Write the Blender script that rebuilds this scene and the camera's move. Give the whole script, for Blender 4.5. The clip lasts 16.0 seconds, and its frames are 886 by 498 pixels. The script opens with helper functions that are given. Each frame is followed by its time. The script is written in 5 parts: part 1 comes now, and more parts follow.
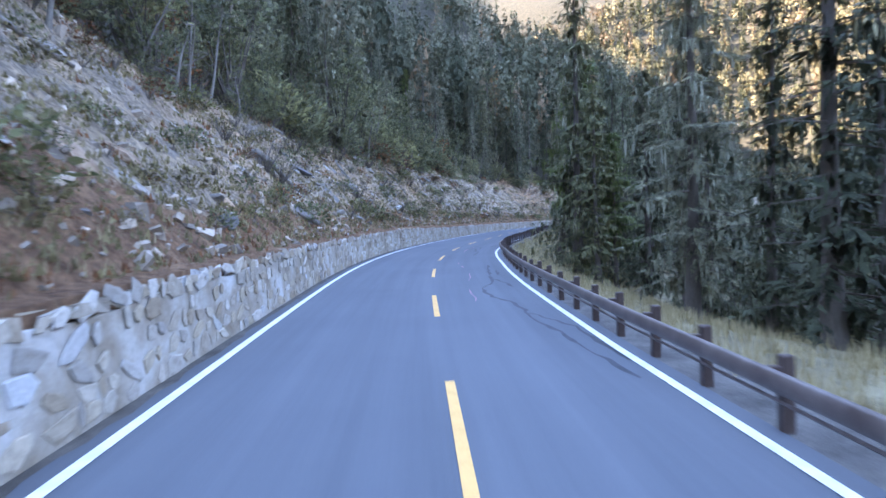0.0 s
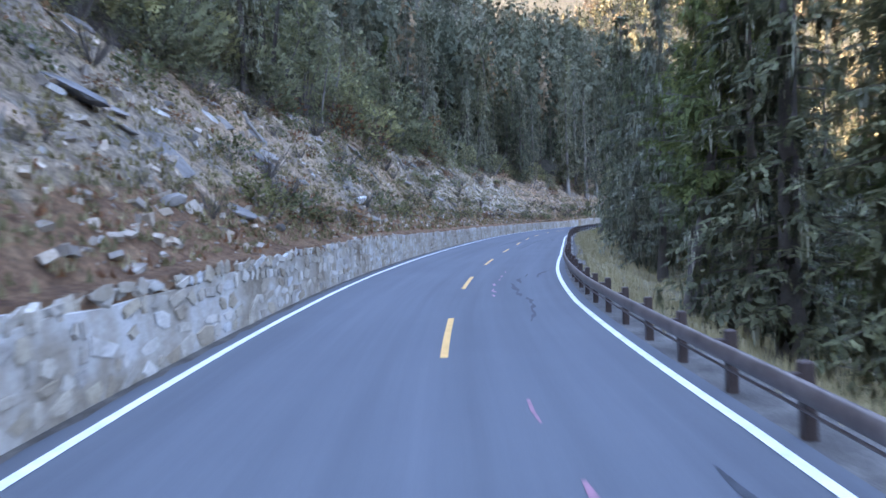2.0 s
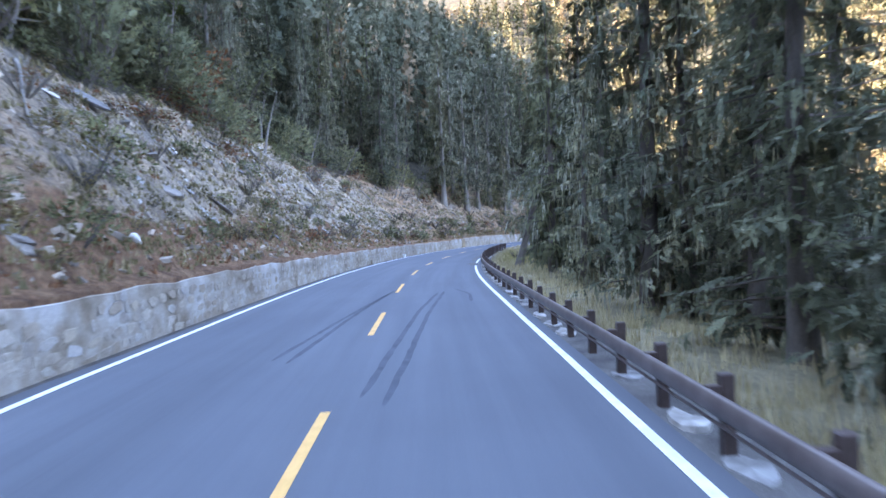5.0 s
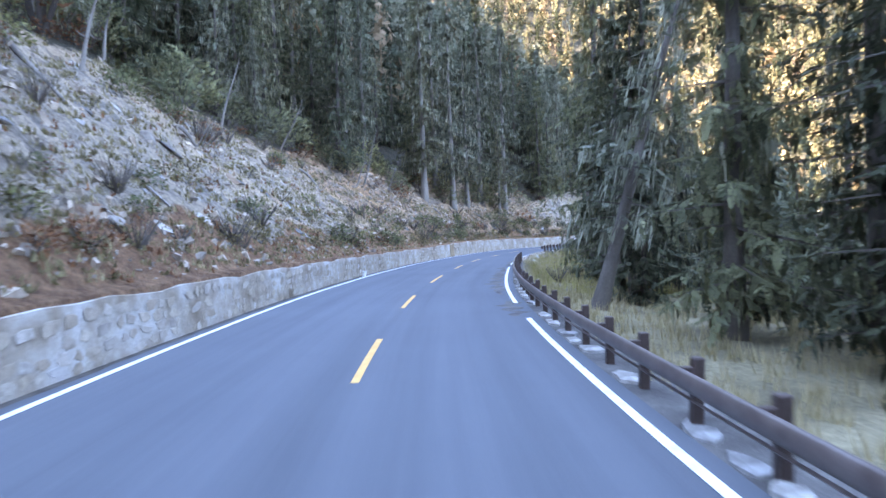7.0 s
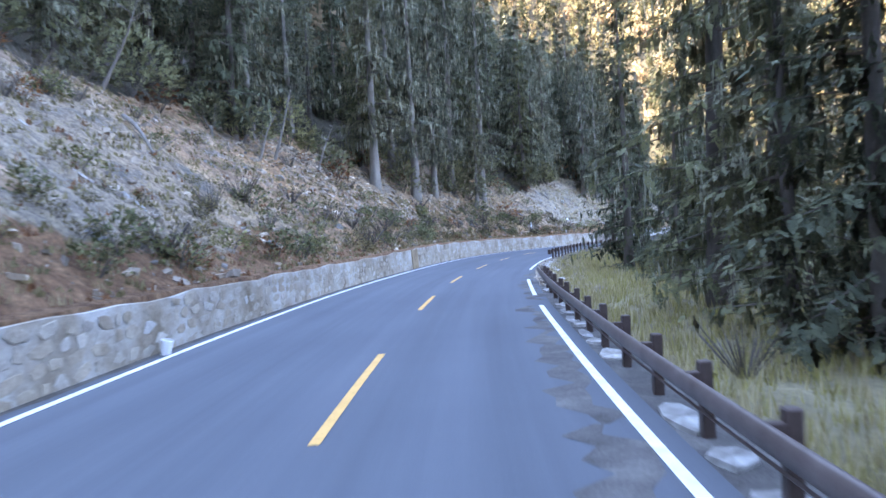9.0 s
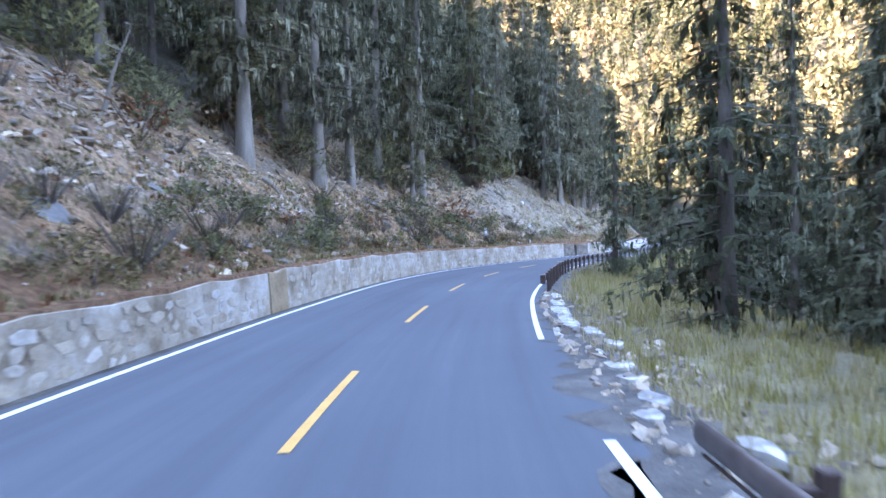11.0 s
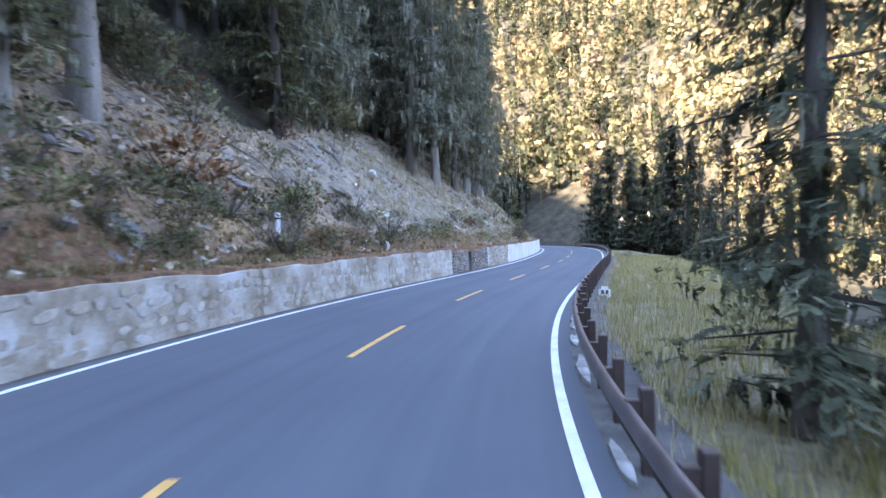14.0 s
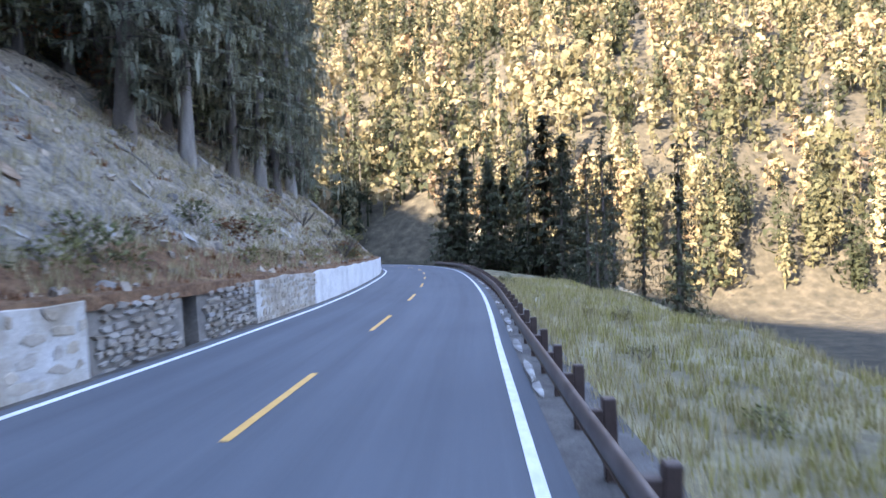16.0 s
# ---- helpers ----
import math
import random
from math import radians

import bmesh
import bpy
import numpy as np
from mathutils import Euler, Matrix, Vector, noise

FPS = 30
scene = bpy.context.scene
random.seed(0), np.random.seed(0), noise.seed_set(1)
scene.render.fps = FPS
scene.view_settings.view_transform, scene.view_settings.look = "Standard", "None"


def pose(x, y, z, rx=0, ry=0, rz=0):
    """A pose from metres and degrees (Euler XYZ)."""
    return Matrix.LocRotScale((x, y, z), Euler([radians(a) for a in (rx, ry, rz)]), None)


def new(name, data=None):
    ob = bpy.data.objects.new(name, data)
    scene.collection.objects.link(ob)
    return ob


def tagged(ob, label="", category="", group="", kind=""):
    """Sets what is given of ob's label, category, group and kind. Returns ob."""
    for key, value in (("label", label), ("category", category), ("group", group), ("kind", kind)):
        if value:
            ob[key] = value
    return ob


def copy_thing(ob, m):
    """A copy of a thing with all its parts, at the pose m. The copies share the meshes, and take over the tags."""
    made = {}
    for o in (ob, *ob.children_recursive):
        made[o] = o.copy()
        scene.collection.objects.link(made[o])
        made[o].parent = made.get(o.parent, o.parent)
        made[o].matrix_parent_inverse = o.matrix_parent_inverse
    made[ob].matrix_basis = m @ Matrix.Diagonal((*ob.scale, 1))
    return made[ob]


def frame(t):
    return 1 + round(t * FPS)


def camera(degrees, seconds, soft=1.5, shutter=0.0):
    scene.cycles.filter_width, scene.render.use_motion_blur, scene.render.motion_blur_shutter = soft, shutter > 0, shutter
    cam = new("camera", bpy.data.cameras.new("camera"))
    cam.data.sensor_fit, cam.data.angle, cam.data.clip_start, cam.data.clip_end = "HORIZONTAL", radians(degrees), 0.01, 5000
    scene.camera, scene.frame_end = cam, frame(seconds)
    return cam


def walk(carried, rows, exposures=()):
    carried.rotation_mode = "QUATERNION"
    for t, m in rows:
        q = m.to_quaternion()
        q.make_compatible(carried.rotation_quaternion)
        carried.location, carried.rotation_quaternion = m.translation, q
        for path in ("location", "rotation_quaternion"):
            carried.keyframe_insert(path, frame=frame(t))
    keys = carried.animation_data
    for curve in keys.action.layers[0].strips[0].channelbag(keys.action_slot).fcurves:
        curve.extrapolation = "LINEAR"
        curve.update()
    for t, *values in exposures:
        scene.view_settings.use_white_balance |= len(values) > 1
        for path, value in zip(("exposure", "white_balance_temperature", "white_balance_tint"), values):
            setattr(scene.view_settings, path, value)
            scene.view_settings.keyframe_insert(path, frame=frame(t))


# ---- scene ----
cam = camera(68.1, 16.0, soft=1.5, shutter=0.28)
# seconds, x, y, z, yaw, pitch, roll
PATH = [
    (0.0, -0.023, -0.013, 2.112, -0.59, -2.60, 2.22),
    (0.5, -0.184, 5.786, 2.119, 0.46, -3.00, 1.52),
    (1.0, -0.318, 11.749, 2.114, 1.43, -4.20, 0.56),
    (1.5, -0.274, 17.740, 2.068, -0.19, -4.11, 1.24),
    (2.0, -0.193, 23.764, 2.147, -1.81, -2.63, 1.94),
    (2.5, 0.131, 29.719, 2.135, -3.75, -4.16, 2.01),
    (3.0, 0.750, 35.557, 2.162, -6.05, -3.05, 1.66),
    (3.5, 1.568, 41.444, 2.151, -7.74, -2.41, 1.15),
    (4.0, 2.562, 47.351, 2.074, -10.36, -2.44, 2.28),
    (4.5, 3.770, 53.178, 2.101, -12.19, -1.67, 2.50),
    (5.0, 5.074, 59.037, 2.121, -13.86, -1.43, 2.55),
    (5.2, 5.601, 61.386, 2.117, -14.27, -1.36, 2.76),
    (7.3, 11.120, 86.269, 2.080, -16.51, -1.28, 2.04),
    (7.5, 11.762, 88.442, 2.059, -16.64, -3.01, 2.41),
    (8.0, 13.307, 93.965, 2.105, -17.85, 0.14, 2.74),
    (8.5, 15.113, 99.393, 2.094, -18.44, -0.78, 2.48),
    (9.0, 16.879, 104.297, 2.067, -19.30, -1.28, 2.78),
    (9.2, 17.644, 106.186, 2.034, -19.70, -1.09, 2.74),
    (11.3, 26.469, 126.746, 2.086, -25.84, -0.57, 0.91),
    (11.5, 27.495, 128.683, 2.088, -26.48, -0.26, 0.74),
    (12.0, 30.232, 133.563, 2.072, -28.29, -1.46, 1.27),
    (12.5, 33.119, 138.415, 2.101, -30.12, 0.12, 1.04),
    (13.0, 36.196, 143.231, 2.135, -32.04, -0.93, 0.57),
    (13.5, 39.504, 147.875, 2.064, -34.31, -1.17, 0.52),
    (14.0, 43.091, 152.329, 2.096, -37.31, -1.16, 0.72),
    (14.5, 46.990, 156.549, 2.071, -40.53, -1.52, 1.09),
    (15.0, 51.030, 160.599, 2.080, -44.35, -1.16, 0.75),
    (15.5, 55.509, 164.542, 2.069, -47.95, -1.53, 1.51),
    (16.0, 59.960, 168.147, 2.074, -50.73, 0.07, 1.33),
]
walk(cam, [(t, pose(x, y, z, 90 + pitch, roll, yaw)) for t, x, y, z, yaw, pitch, roll in PATH],
     exposures=[(t, ev, 6850 if t < 1 else 7250, 19) for t, ev in ((0.0, 4.17), (2.5, 4.12), (3.1, 4.24), (5.0, 4.42), (7.5, 4.6), (9.0, 4.48), (11.5, 4.48), (14.5, 4.06), (16.0, 3.86))])

# ---- light ----
SUN_TO = Vector((-1.0, 0.12, 0.55)).normalized()
world = bpy.data.worlds.new("sky_world")
scene.world = world
world.use_nodes = True
wn = world.node_tree.nodes
sky = wn.new("ShaderNodeTexSky")
sky.sky_type = "NISHITA"
sky.sun_disc = False
sky.sun_elevation = math.asin(SUN_TO.z)
sky.sun_rotation = math.atan2(SUN_TO.x, SUN_TO.y)
sky.altitude = 3000
world.node_tree.links.new(sky.outputs[0], wn["Background"].inputs[0])
wn["Background"].inputs[1].default_value = 0.15
sun_data = bpy.data.lights.new("sun", "SUN")
sun_data.energy = 3.4
sun_data.angle = radians(0.53)
sun_data.color = (1.0, 0.935, 0.84)
sun = new("sun", sun_data)
sun.rotation_mode = "QUATERNION"
sun.rotation_quaternion = SUN_TO.to_track_quat("Z", "Y")


# ---- materials ----
def shader(name, rough=0.85, metal=0.0):
    m = bpy.data.materials.new(name)
    m.use_nodes = True
    nt = m.node_tree
    b = nt.nodes["Principled BSDF"]
    b.inputs["Roughness"].default_value = rough
    b.inputs["Metallic"].default_value = metal
    b.inputs["Specular IOR Level"].default_value = 0.3
    return m, nt, b


def node(nt, kind, **values):
    n = nt.nodes.new(kind)
    for key, value in values.items():
        n.inputs[key.replace("_", " ")].default_value = value
    return n


def ramp(nt, source, stops):
    r = nt.nodes.new("ShaderNodeValToRGB")
    els = r.color_ramp.elements
    while len(els) < len(stops):
        els.new(0.5)
    for e, (p, c) in zip(els, stops):
        e.position, e.color = p, (*c, 1)
    nt.links.new(source, r.inputs[0])
    return r.outputs[0]


def mix(nt, fac, a, b, kind="MIX"):
    m = nt.nodes.new("ShaderNodeMix")
    m.data_type, m.blend_type = "RGBA", kind
    for sock, v in ((m.inputs[0], fac), (m.inputs[6], a), (m.inputs[7], b)):
        if isinstance(v, (int, float)):
            sock.default_value = v
        elif isinstance(v, tuple):
            sock.default_value = (*v, 1)
        else:
            nt.links.new(v, sock)
    return m.outputs[2]


def noise_tex(nt, scale, detail=6.0, rough=0.6, coords="Object", stretch=None):
    tc = nt.nodes.new("ShaderNodeTexCoord")
    n = node(nt, "ShaderNodeTexNoise", Scale=scale, Detail=detail, Roughness=rough)
    if stretch:
        mp = nt.nodes.new("ShaderNodeMapping")
        mp.inputs["Scale"].default_value = stretch
        nt.links.new(tc.outputs[coords], mp.inputs[0])
        nt.links.new(mp.outputs[0], n.inputs["Vector"])
    else:
        nt.links.new(tc.outputs[coords], n.inputs["Vector"])
    return n.outputs["Fac"]


def bump(nt, b, height, strength=0.4, distance=0.05):
    n = node(nt, "ShaderNodeBump", Strength=strength, Distance=distance)
    nt.links.new(height, n.inputs["Height"])
    nt.links.new(n.outputs[0], b.inputs["Normal"])


def stone_tones(name, spread, island, rough=0.9, base=(0.345, 0.285, 0.21)):
    """Facing stones that differ in hue from one to the next: blue-grey, tan, cream and brown."""
    m, nt, b = shader(name, rough)
    src = nt.nodes.new("ShaderNodeNewGeometry").outputs["Random Per Island"] if island else nt.nodes.new("ShaderNodeObjectInfo").outputs["Random"]
    hues = [(0.54, 0.56, 0.57), (0.4, 0.33, 0.24), (0.3, 0.235, 0.165), (0.56, 0.5, 0.41), (0.33, 0.31, 0.285), (0.47, 0.39, 0.28), (0.62, 0.59, 0.54), (0.33, 0.27, 0.2)]
    col = ramp(nt, src, [(i / 7, tuple(base[k] + (h[k] - base[k]) * spread for k in range(3))) for i, h in enumerate(hues)])
    f = noise_tex(nt, 16.0, 6.0, 0.7)
    g = noise_tex(nt, 2.0, 5.0, 0.65)
    col = mix(nt, 0.7, col, ramp(nt, g, [(0.3, (0.55, 0.52, 0.48)), (0.5, (1.0, 1.0, 1.0)), (0.7, (1.25, 1.25, 1.25))]), "MULTIPLY")
    col = mix(nt, 0.5, col, ramp(nt, f, [(0.3, (0.55, 0.55, 0.55)), (0.7, (1.2, 1.2, 1.2))]), "MULTIPLY")
    nt.links.new(col, b.inputs["Base Color"])
    bump(nt, b, f, 0.6, 0.015)
    return m


def mottled(name, stops, scale, rough=0.85, metal=0.0, fine=None, fine_fac=0.35, bump_s=0.3, bump_d=0.02, random_fac=0.0, island=False, stretch=None):
    """A two-scale noise material; random_fac lets each object or island differ in brightness."""
    m, nt, b = shader(name, rough, metal)
    col = ramp(nt, noise_tex(nt, scale, stretch=stretch), stops)
    f = noise_tex(nt, fine or scale * 9, 4.0, 0.7)
    col = mix(nt, fine_fac, col, ramp(nt, f, [(0.3, (0.35, 0.35, 0.35)), (0.7, (1.25, 1.25, 1.25))]), "MULTIPLY")
    if random_fac:
        src = nt.nodes.new("ShaderNodeNewGeometry").outputs["Random Per Island"] if island else nt.nodes.new("ShaderNodeObjectInfo").outputs["Random"]
        col = mix(nt, random_fac, col, ramp(nt, src, [(0.0, (0.35, 0.36, 0.4)), (0.5, (0.95, 0.93, 0.9)), (1.0, (1.7, 1.6, 1.45))]), "MULTIPLY")
    nt.links.new(col, b.inputs["Base Color"])
    if bump_s:
        bump(nt, b, f, bump_s, bump_d)
    return m


def cut_out(nt, source, scale, share, stretch=None):
    """Lets the gaps between single leaves or needles show through a clump."""
    gap = ramp(nt, noise_tex(nt, scale, 2.0, 0.6, stretch=stretch), [(share - 0.015, (1, 1, 1)), (share + 0.015, (0, 0, 0))])
    clear = nt.nodes.new("ShaderNodeBsdfTransparent")
    ms = nt.nodes.new("ShaderNodeMixShader")
    nt.links.new(gap, ms.inputs[0])
    nt.links.new(source, ms.inputs[1])
    nt.links.new(clear.outputs[0], ms.inputs[2])
    nt.links.new(ms.outputs[0], nt.nodes["Material Output"].inputs[0])


def leafy(name, dark, light, translucent=0.25, rough=0.7, gaps=9.0, share=0.47, stretch=None):
    """Foliage: each leaf clump and each plant takes its own tone; some light comes through."""
    m, nt, b = shader(name, rough)
    b.inputs["Specular IOR Level"].default_value = 0.15
    geo = nt.nodes.new("ShaderNodeNewGeometry")
    col = ramp(nt, geo.outputs["Random Per Island"], [(0.0, dark), (1.0, light)])
    info = nt.nodes.new("ShaderNodeObjectInfo")
    col = mix(nt, 0.6, col, ramp(nt, info.outputs["Random"], [(0.0, (0.55, 0.6, 0.6)), (0.6, (1.0, 1.0, 1.0)), (1.0, (1.5, 1.35, 1.0))]), "MULTIPLY")
    nt.links.new(col, b.inputs["Base Color"])
    tr = nt.nodes.new("ShaderNodeBsdfTranslucent")
    nt.links.new(col, tr.inputs[0])
    ms = nt.nodes.new("ShaderNodeMixShader")
    ms.inputs[0].default_value = translucent
    nt.links.new(b.outputs[0], ms.inputs[1])
    nt.links.new(tr.outputs[0], ms.inputs[2])
    if gaps:
        cut_out(nt, ms.outputs[0], gaps, share, stretch)
    else:
        nt.links.new(ms.outputs[0], nt.nodes["Material Output"].inputs[0])
    return m




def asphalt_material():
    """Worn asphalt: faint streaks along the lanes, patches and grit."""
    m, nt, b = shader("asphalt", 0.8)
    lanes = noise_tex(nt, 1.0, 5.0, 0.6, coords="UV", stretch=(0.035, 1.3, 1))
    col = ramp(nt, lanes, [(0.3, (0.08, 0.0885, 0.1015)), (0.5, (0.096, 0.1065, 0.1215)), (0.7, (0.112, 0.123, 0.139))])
    patch = noise_tex(nt, 0.16, 4.0, 0.6)
    col = mix(nt, 0.6, col, ramp(nt, patch, [(0.35, (0.88, 0.88, 0.89)), (0.6, (1.06, 1.06, 1.05))]), "MULTIPLY")
    grit = noise_tex(nt, 60, 4.0, 0.7)
    col = mix(nt, 0.25, col, ramp(nt, grit, [(0.3, (0.4, 0.4, 0.4)), (0.7, (1.25, 1.25, 1.25))]), "MULTIPLY")
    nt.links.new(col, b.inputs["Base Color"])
    bump(nt, b, grit, 0.25, 0.004)
    return m


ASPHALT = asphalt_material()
WHITE_PAINT = mottled("white_road_paint", [(0.3, (0.6, 0.6, 0.58)), (0.6, (0.8, 0.8, 0.78))], 3.0, 0.6, fine=40, fine_fac=0.2, bump_s=0.1, bump_d=0.003)
YELLOW_PAINT = mottled("yellow_road_paint", [(0.3, (0.66, 0.35, 0.1)), (0.6, (0.78, 0.44, 0.14))], 3.0, 0.6, fine=30, fine_fac=0.25, bump_s=0.1, bump_d=0.003)
MORTAR = mottled("pale_mortar", [(0.28, (0.16, 0.12, 0.08)), (0.42, (0.3, 0.25, 0.19)), (0.52, (0.4, 0.355, 0.295)), (0.62, (0.49, 0.465, 0.425)), (0.74, (0.55, 0.545, 0.525))], 0.75, 0.95, fine=14, bump_s=0.6, bump_d=0.02)
WALL_STONE = stone_tones("wall_stone", 0.8, False)
WALL_STONE_NEAR = stone_tones("wall_stone_joined", 0.8, True)
WALL_STONE_FAR = stone_tones("wall_stone_flush", 0.5, True, base=(0.39, 0.335, 0.27))
DRY_WALL_STONE = stone_tones("dry_wall_stone", 0.35, True, base=(0.22, 0.19, 0.16))
SCREE = mottled("scree_stone", [(0.25, (0.19, 0.155, 0.125)), (0.5, (0.36, 0.3, 0.24)), (0.75, (0.58, 0.51, 0.43))], 1.4, 0.9, fine=16, bump_s=0.4, bump_d=0.02, random_fac=0.6, island=True)
RAIL_PAINT = mottled("brown_rail_paint", [(0.3, (0.06, 0.04, 0.035)), (0.7, (0.1, 0.07, 0.06))], 3.0, 0.45, fine=30, bump_s=0.1, bump_d=0.003)
BEAM_PAINT = mottled("lighter_beam_paint", [(0.3, (0.085, 0.06, 0.052)), (0.7, (0.17, 0.135, 0.12))], 2.0, 0.42, fine=30, bump_s=0.1, bump_d=0.003)
BARK = mottled("grey_bark", [(0.3, (0.075, 0.063, 0.053)), (0.6, (0.15, 0.13, 0.112)), (0.8, (0.26, 0.24, 0.21))], 1.5, 0.95, fine=14, bump_s=0.8, bump_d=0.03, random_fac=0.3, stretch=(1, 1, 0.25))
BARK_PALE = mottled("pale_grey_bark", [(0.3, (0.13, 0.115, 0.098)), (0.55, (0.26, 0.235, 0.205)), (0.8, (0.4, 0.375, 0.34))], 1.5, 0.95, fine=14, bump_s=0.8, bump_d=0.03, stretch=(1, 1, 0.25))
NEEDLES = leafy("dark_needles", (0.06, 0.071, 0.045), (0.2, 0.212, 0.13), gaps=15.0, share=0.45)
# needles darker than the others: hill shade is put into the colour
NEEDLES_SHADED = leafy("dense_shaded_needles", (0.035, 0.043, 0.026), (0.115, 0.126, 0.072), 0.15, gaps=14.0, share=0.42)
NEEDLES_GREY = leafy("grey_green_needles", (0.1, 0.106, 0.074), (0.3, 0.302, 0.21), gaps=15.0, share=0.46)
PINE_LIGHT = leafy("light_needles", (0.07, 0.1, 0.035), (0.18, 0.21, 0.075), gaps=16.0, share=0.5)
LICHEN = leafy("grey_lichen", (0.24, 0.24, 0.175), (0.48, 0.475, 0.36), 0.35, gaps=14.0, share=0.48, stretch=(1, 1, 0.15))
SHRUB_GREEN = leafy("green_shrub", (0.1, 0.112, 0.055), (0.28, 0.28, 0.135), 0.35)
SHRUB_OLIVE = leafy("olive_shrub", (0.13, 0.11, 0.055), (0.33, 0.27, 0.14), 0.35)
SHRUB_RUST = leafy("rust_shrub", (0.14, 0.065, 0.035), (0.34, 0.16, 0.08), 0.35)
GRASS_DRY = leafy("dry_grass", (0.22, 0.18, 0.1), (0.48, 0.41, 0.25), gaps=0)
GRASS_GREEN = leafy("green_grass", (0.14, 0.13, 0.045), (0.34, 0.31, 0.12), gaps=0)

SHRUB_GREY = leafy("grey_green_shrub", (0.14, 0.145, 0.08), (0.37, 0.365, 0.2), 0.4)
SHRUB_DULL = leafy("dull_green_leaves", (0.075, 0.085, 0.045), (0.22, 0.225, 0.115), 0.35)
PLASTER = mottled("white_render", [(0.3, (0.45, 0.44, 0.42)), (0.5, (0.6, 0.59, 0.57)), (0.7, (0.68, 0.67, 0.66))], 0.8, 0.9, fine=9, bump_s=0.4, bump_d=0.02)
DARK_STONE = mottled("dark_slate", [(0.3, (0.12, 0.11, 0.1)), (0.6, (0.23, 0.205, 0.175)), (0.8, (0.36, 0.32, 0.27))], 1.5, 0.9, fine=12, bump_s=0.5, bump_d=0.02)
BAND = mottled("brown_mortar", [(0.3, (0.22, 0.16, 0.1)), (0.6, (0.36, 0.27, 0.17))], 1.5, 0.95, fine=12, bump_s=0.4, bump_d=0.02)
CONCRETE = mottled("broken_concrete", [(0.3, (0.16, 0.15, 0.14)), (0.5, (0.33, 0.32, 0.3)), (0.7, (0.58, 0.57, 0.55))], 2.2, 0.9, fine=12, bump_s=0.4, bump_d=0.02, random_fac=0.4)
CONCRETE_PALE = mottled("pale_concrete", [(0.3, (0.2, 0.195, 0.19)), (0.48, (0.38, 0.37, 0.36)), (0.65, (0.62, 0.61, 0.59))], 2.6, 0.9, fine=12, bump_s=0.5, bump_d=0.03)
BOULDER = mottled("grey_rock", [(0.3, (0.14, 0.13, 0.125)), (0.55, (0.24, 0.22, 0.2)), (0.75, (0.35, 0.325, 0.295))], 1.6, 0.9, fine=12, bump_s=0.6, bump_d=0.03, random_fac=0.5)
SLAB_ROCK = mottled("pale_slate_slab", [(0.3, (0.3, 0.285, 0.265)), (0.55, (0.42, 0.4, 0.37)), (0.75, (0.56, 0.53, 0.48))], 1.6, 0.9, fine=12, bump_s=0.5, bump_d=0.03, random_fac=0.45)
LEDGE_ROCK = mottled("blue_grey_slate", [(0.3, (0.1, 0.1, 0.1)), (0.55, (0.2, 0.195, 0.19)), (0.75, (0.34, 0.325, 0.305))], 1.3, 0.9, fine=9, bump_s=0.8, bump_d=0.05, random_fac=0.4, stretch=(1, 1, 3))
LEDGE_TAN = mottled("rusty_tan_rock", [(0.3, (0.19, 0.125, 0.08)), (0.55, (0.38, 0.27, 0.185)), (0.75, (0.55, 0.43, 0.32))], 1.3, 0.9, fine=9, bump_s=0.8, bump_d=0.05, random_fac=0.4, stretch=(1, 1, 3))
PALE_ROCK = mottled("white_rock", [(0.3, (0.74, 0.74, 0.72)), (0.7, (0.86, 0.86, 0.85))], 1.6, 0.85, fine=12, fine_fac=0.2, bump_s=0.4, bump_d=0.03)


def woods_material(name, stops):
    """Woods whose trees each take their own tone from the mesh."""
    m, nt, b = shader(name, 0.75)
    b.inputs["Specular IOR Level"].default_value = 0.1
    at = nt.nodes.new("ShaderNodeVertexColor")
    at.layer_name = "tone"
    sep = nt.nodes.new("ShaderNodeSeparateColor")
    nt.links.new(at.outputs[0], sep.inputs[0])
    col = ramp(nt, sep.outputs[0], stops)
    geo = nt.nodes.new("ShaderNodeNewGeometry")
    col = mix(nt, 0.15, col, ramp(nt, geo.outputs["Random Per Island"], [(0.0, (0.6, 0.6, 0.62)), (1.0, (1.25, 1.25, 1.24))]), "MULTIPLY")
    nt.links.new(col, b.inputs["Base Color"])
    tr = nt.nodes.new("ShaderNodeBsdfTranslucent")
    nt.links.new(col, tr.inputs[0])
    ms = nt.nodes.new("ShaderNodeMixShader")
    ms.inputs[0].default_value = 0.2
    nt.links.new(b.outputs[0], ms.inputs[1])
    nt.links.new(tr.outputs[0], ms.inputs[2])
    cut_out(nt, ms.outputs[0], 3.4, 0.44)
    return m


# tree hues mixed with painted light: shaded dark up to sunlit cream
WOODS_SUNNY = woods_material("lit_and_shaded_far_woods", [(0.0, (0.018, 0.022, 0.012)), (0.3, (0.036, 0.041, 0.021)), (0.45, (0.075, 0.073, 0.037)), (0.6, (0.17, 0.143, 0.075)), (0.8, (0.27, 0.222, 0.122)), (0.92, (0.22, 0.15, 0.085)), (1.0, (0.13, 0.1, 0.072))])
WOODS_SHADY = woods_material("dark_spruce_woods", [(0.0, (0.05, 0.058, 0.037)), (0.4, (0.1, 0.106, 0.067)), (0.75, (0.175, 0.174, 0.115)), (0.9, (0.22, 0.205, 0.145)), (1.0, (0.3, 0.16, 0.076))])


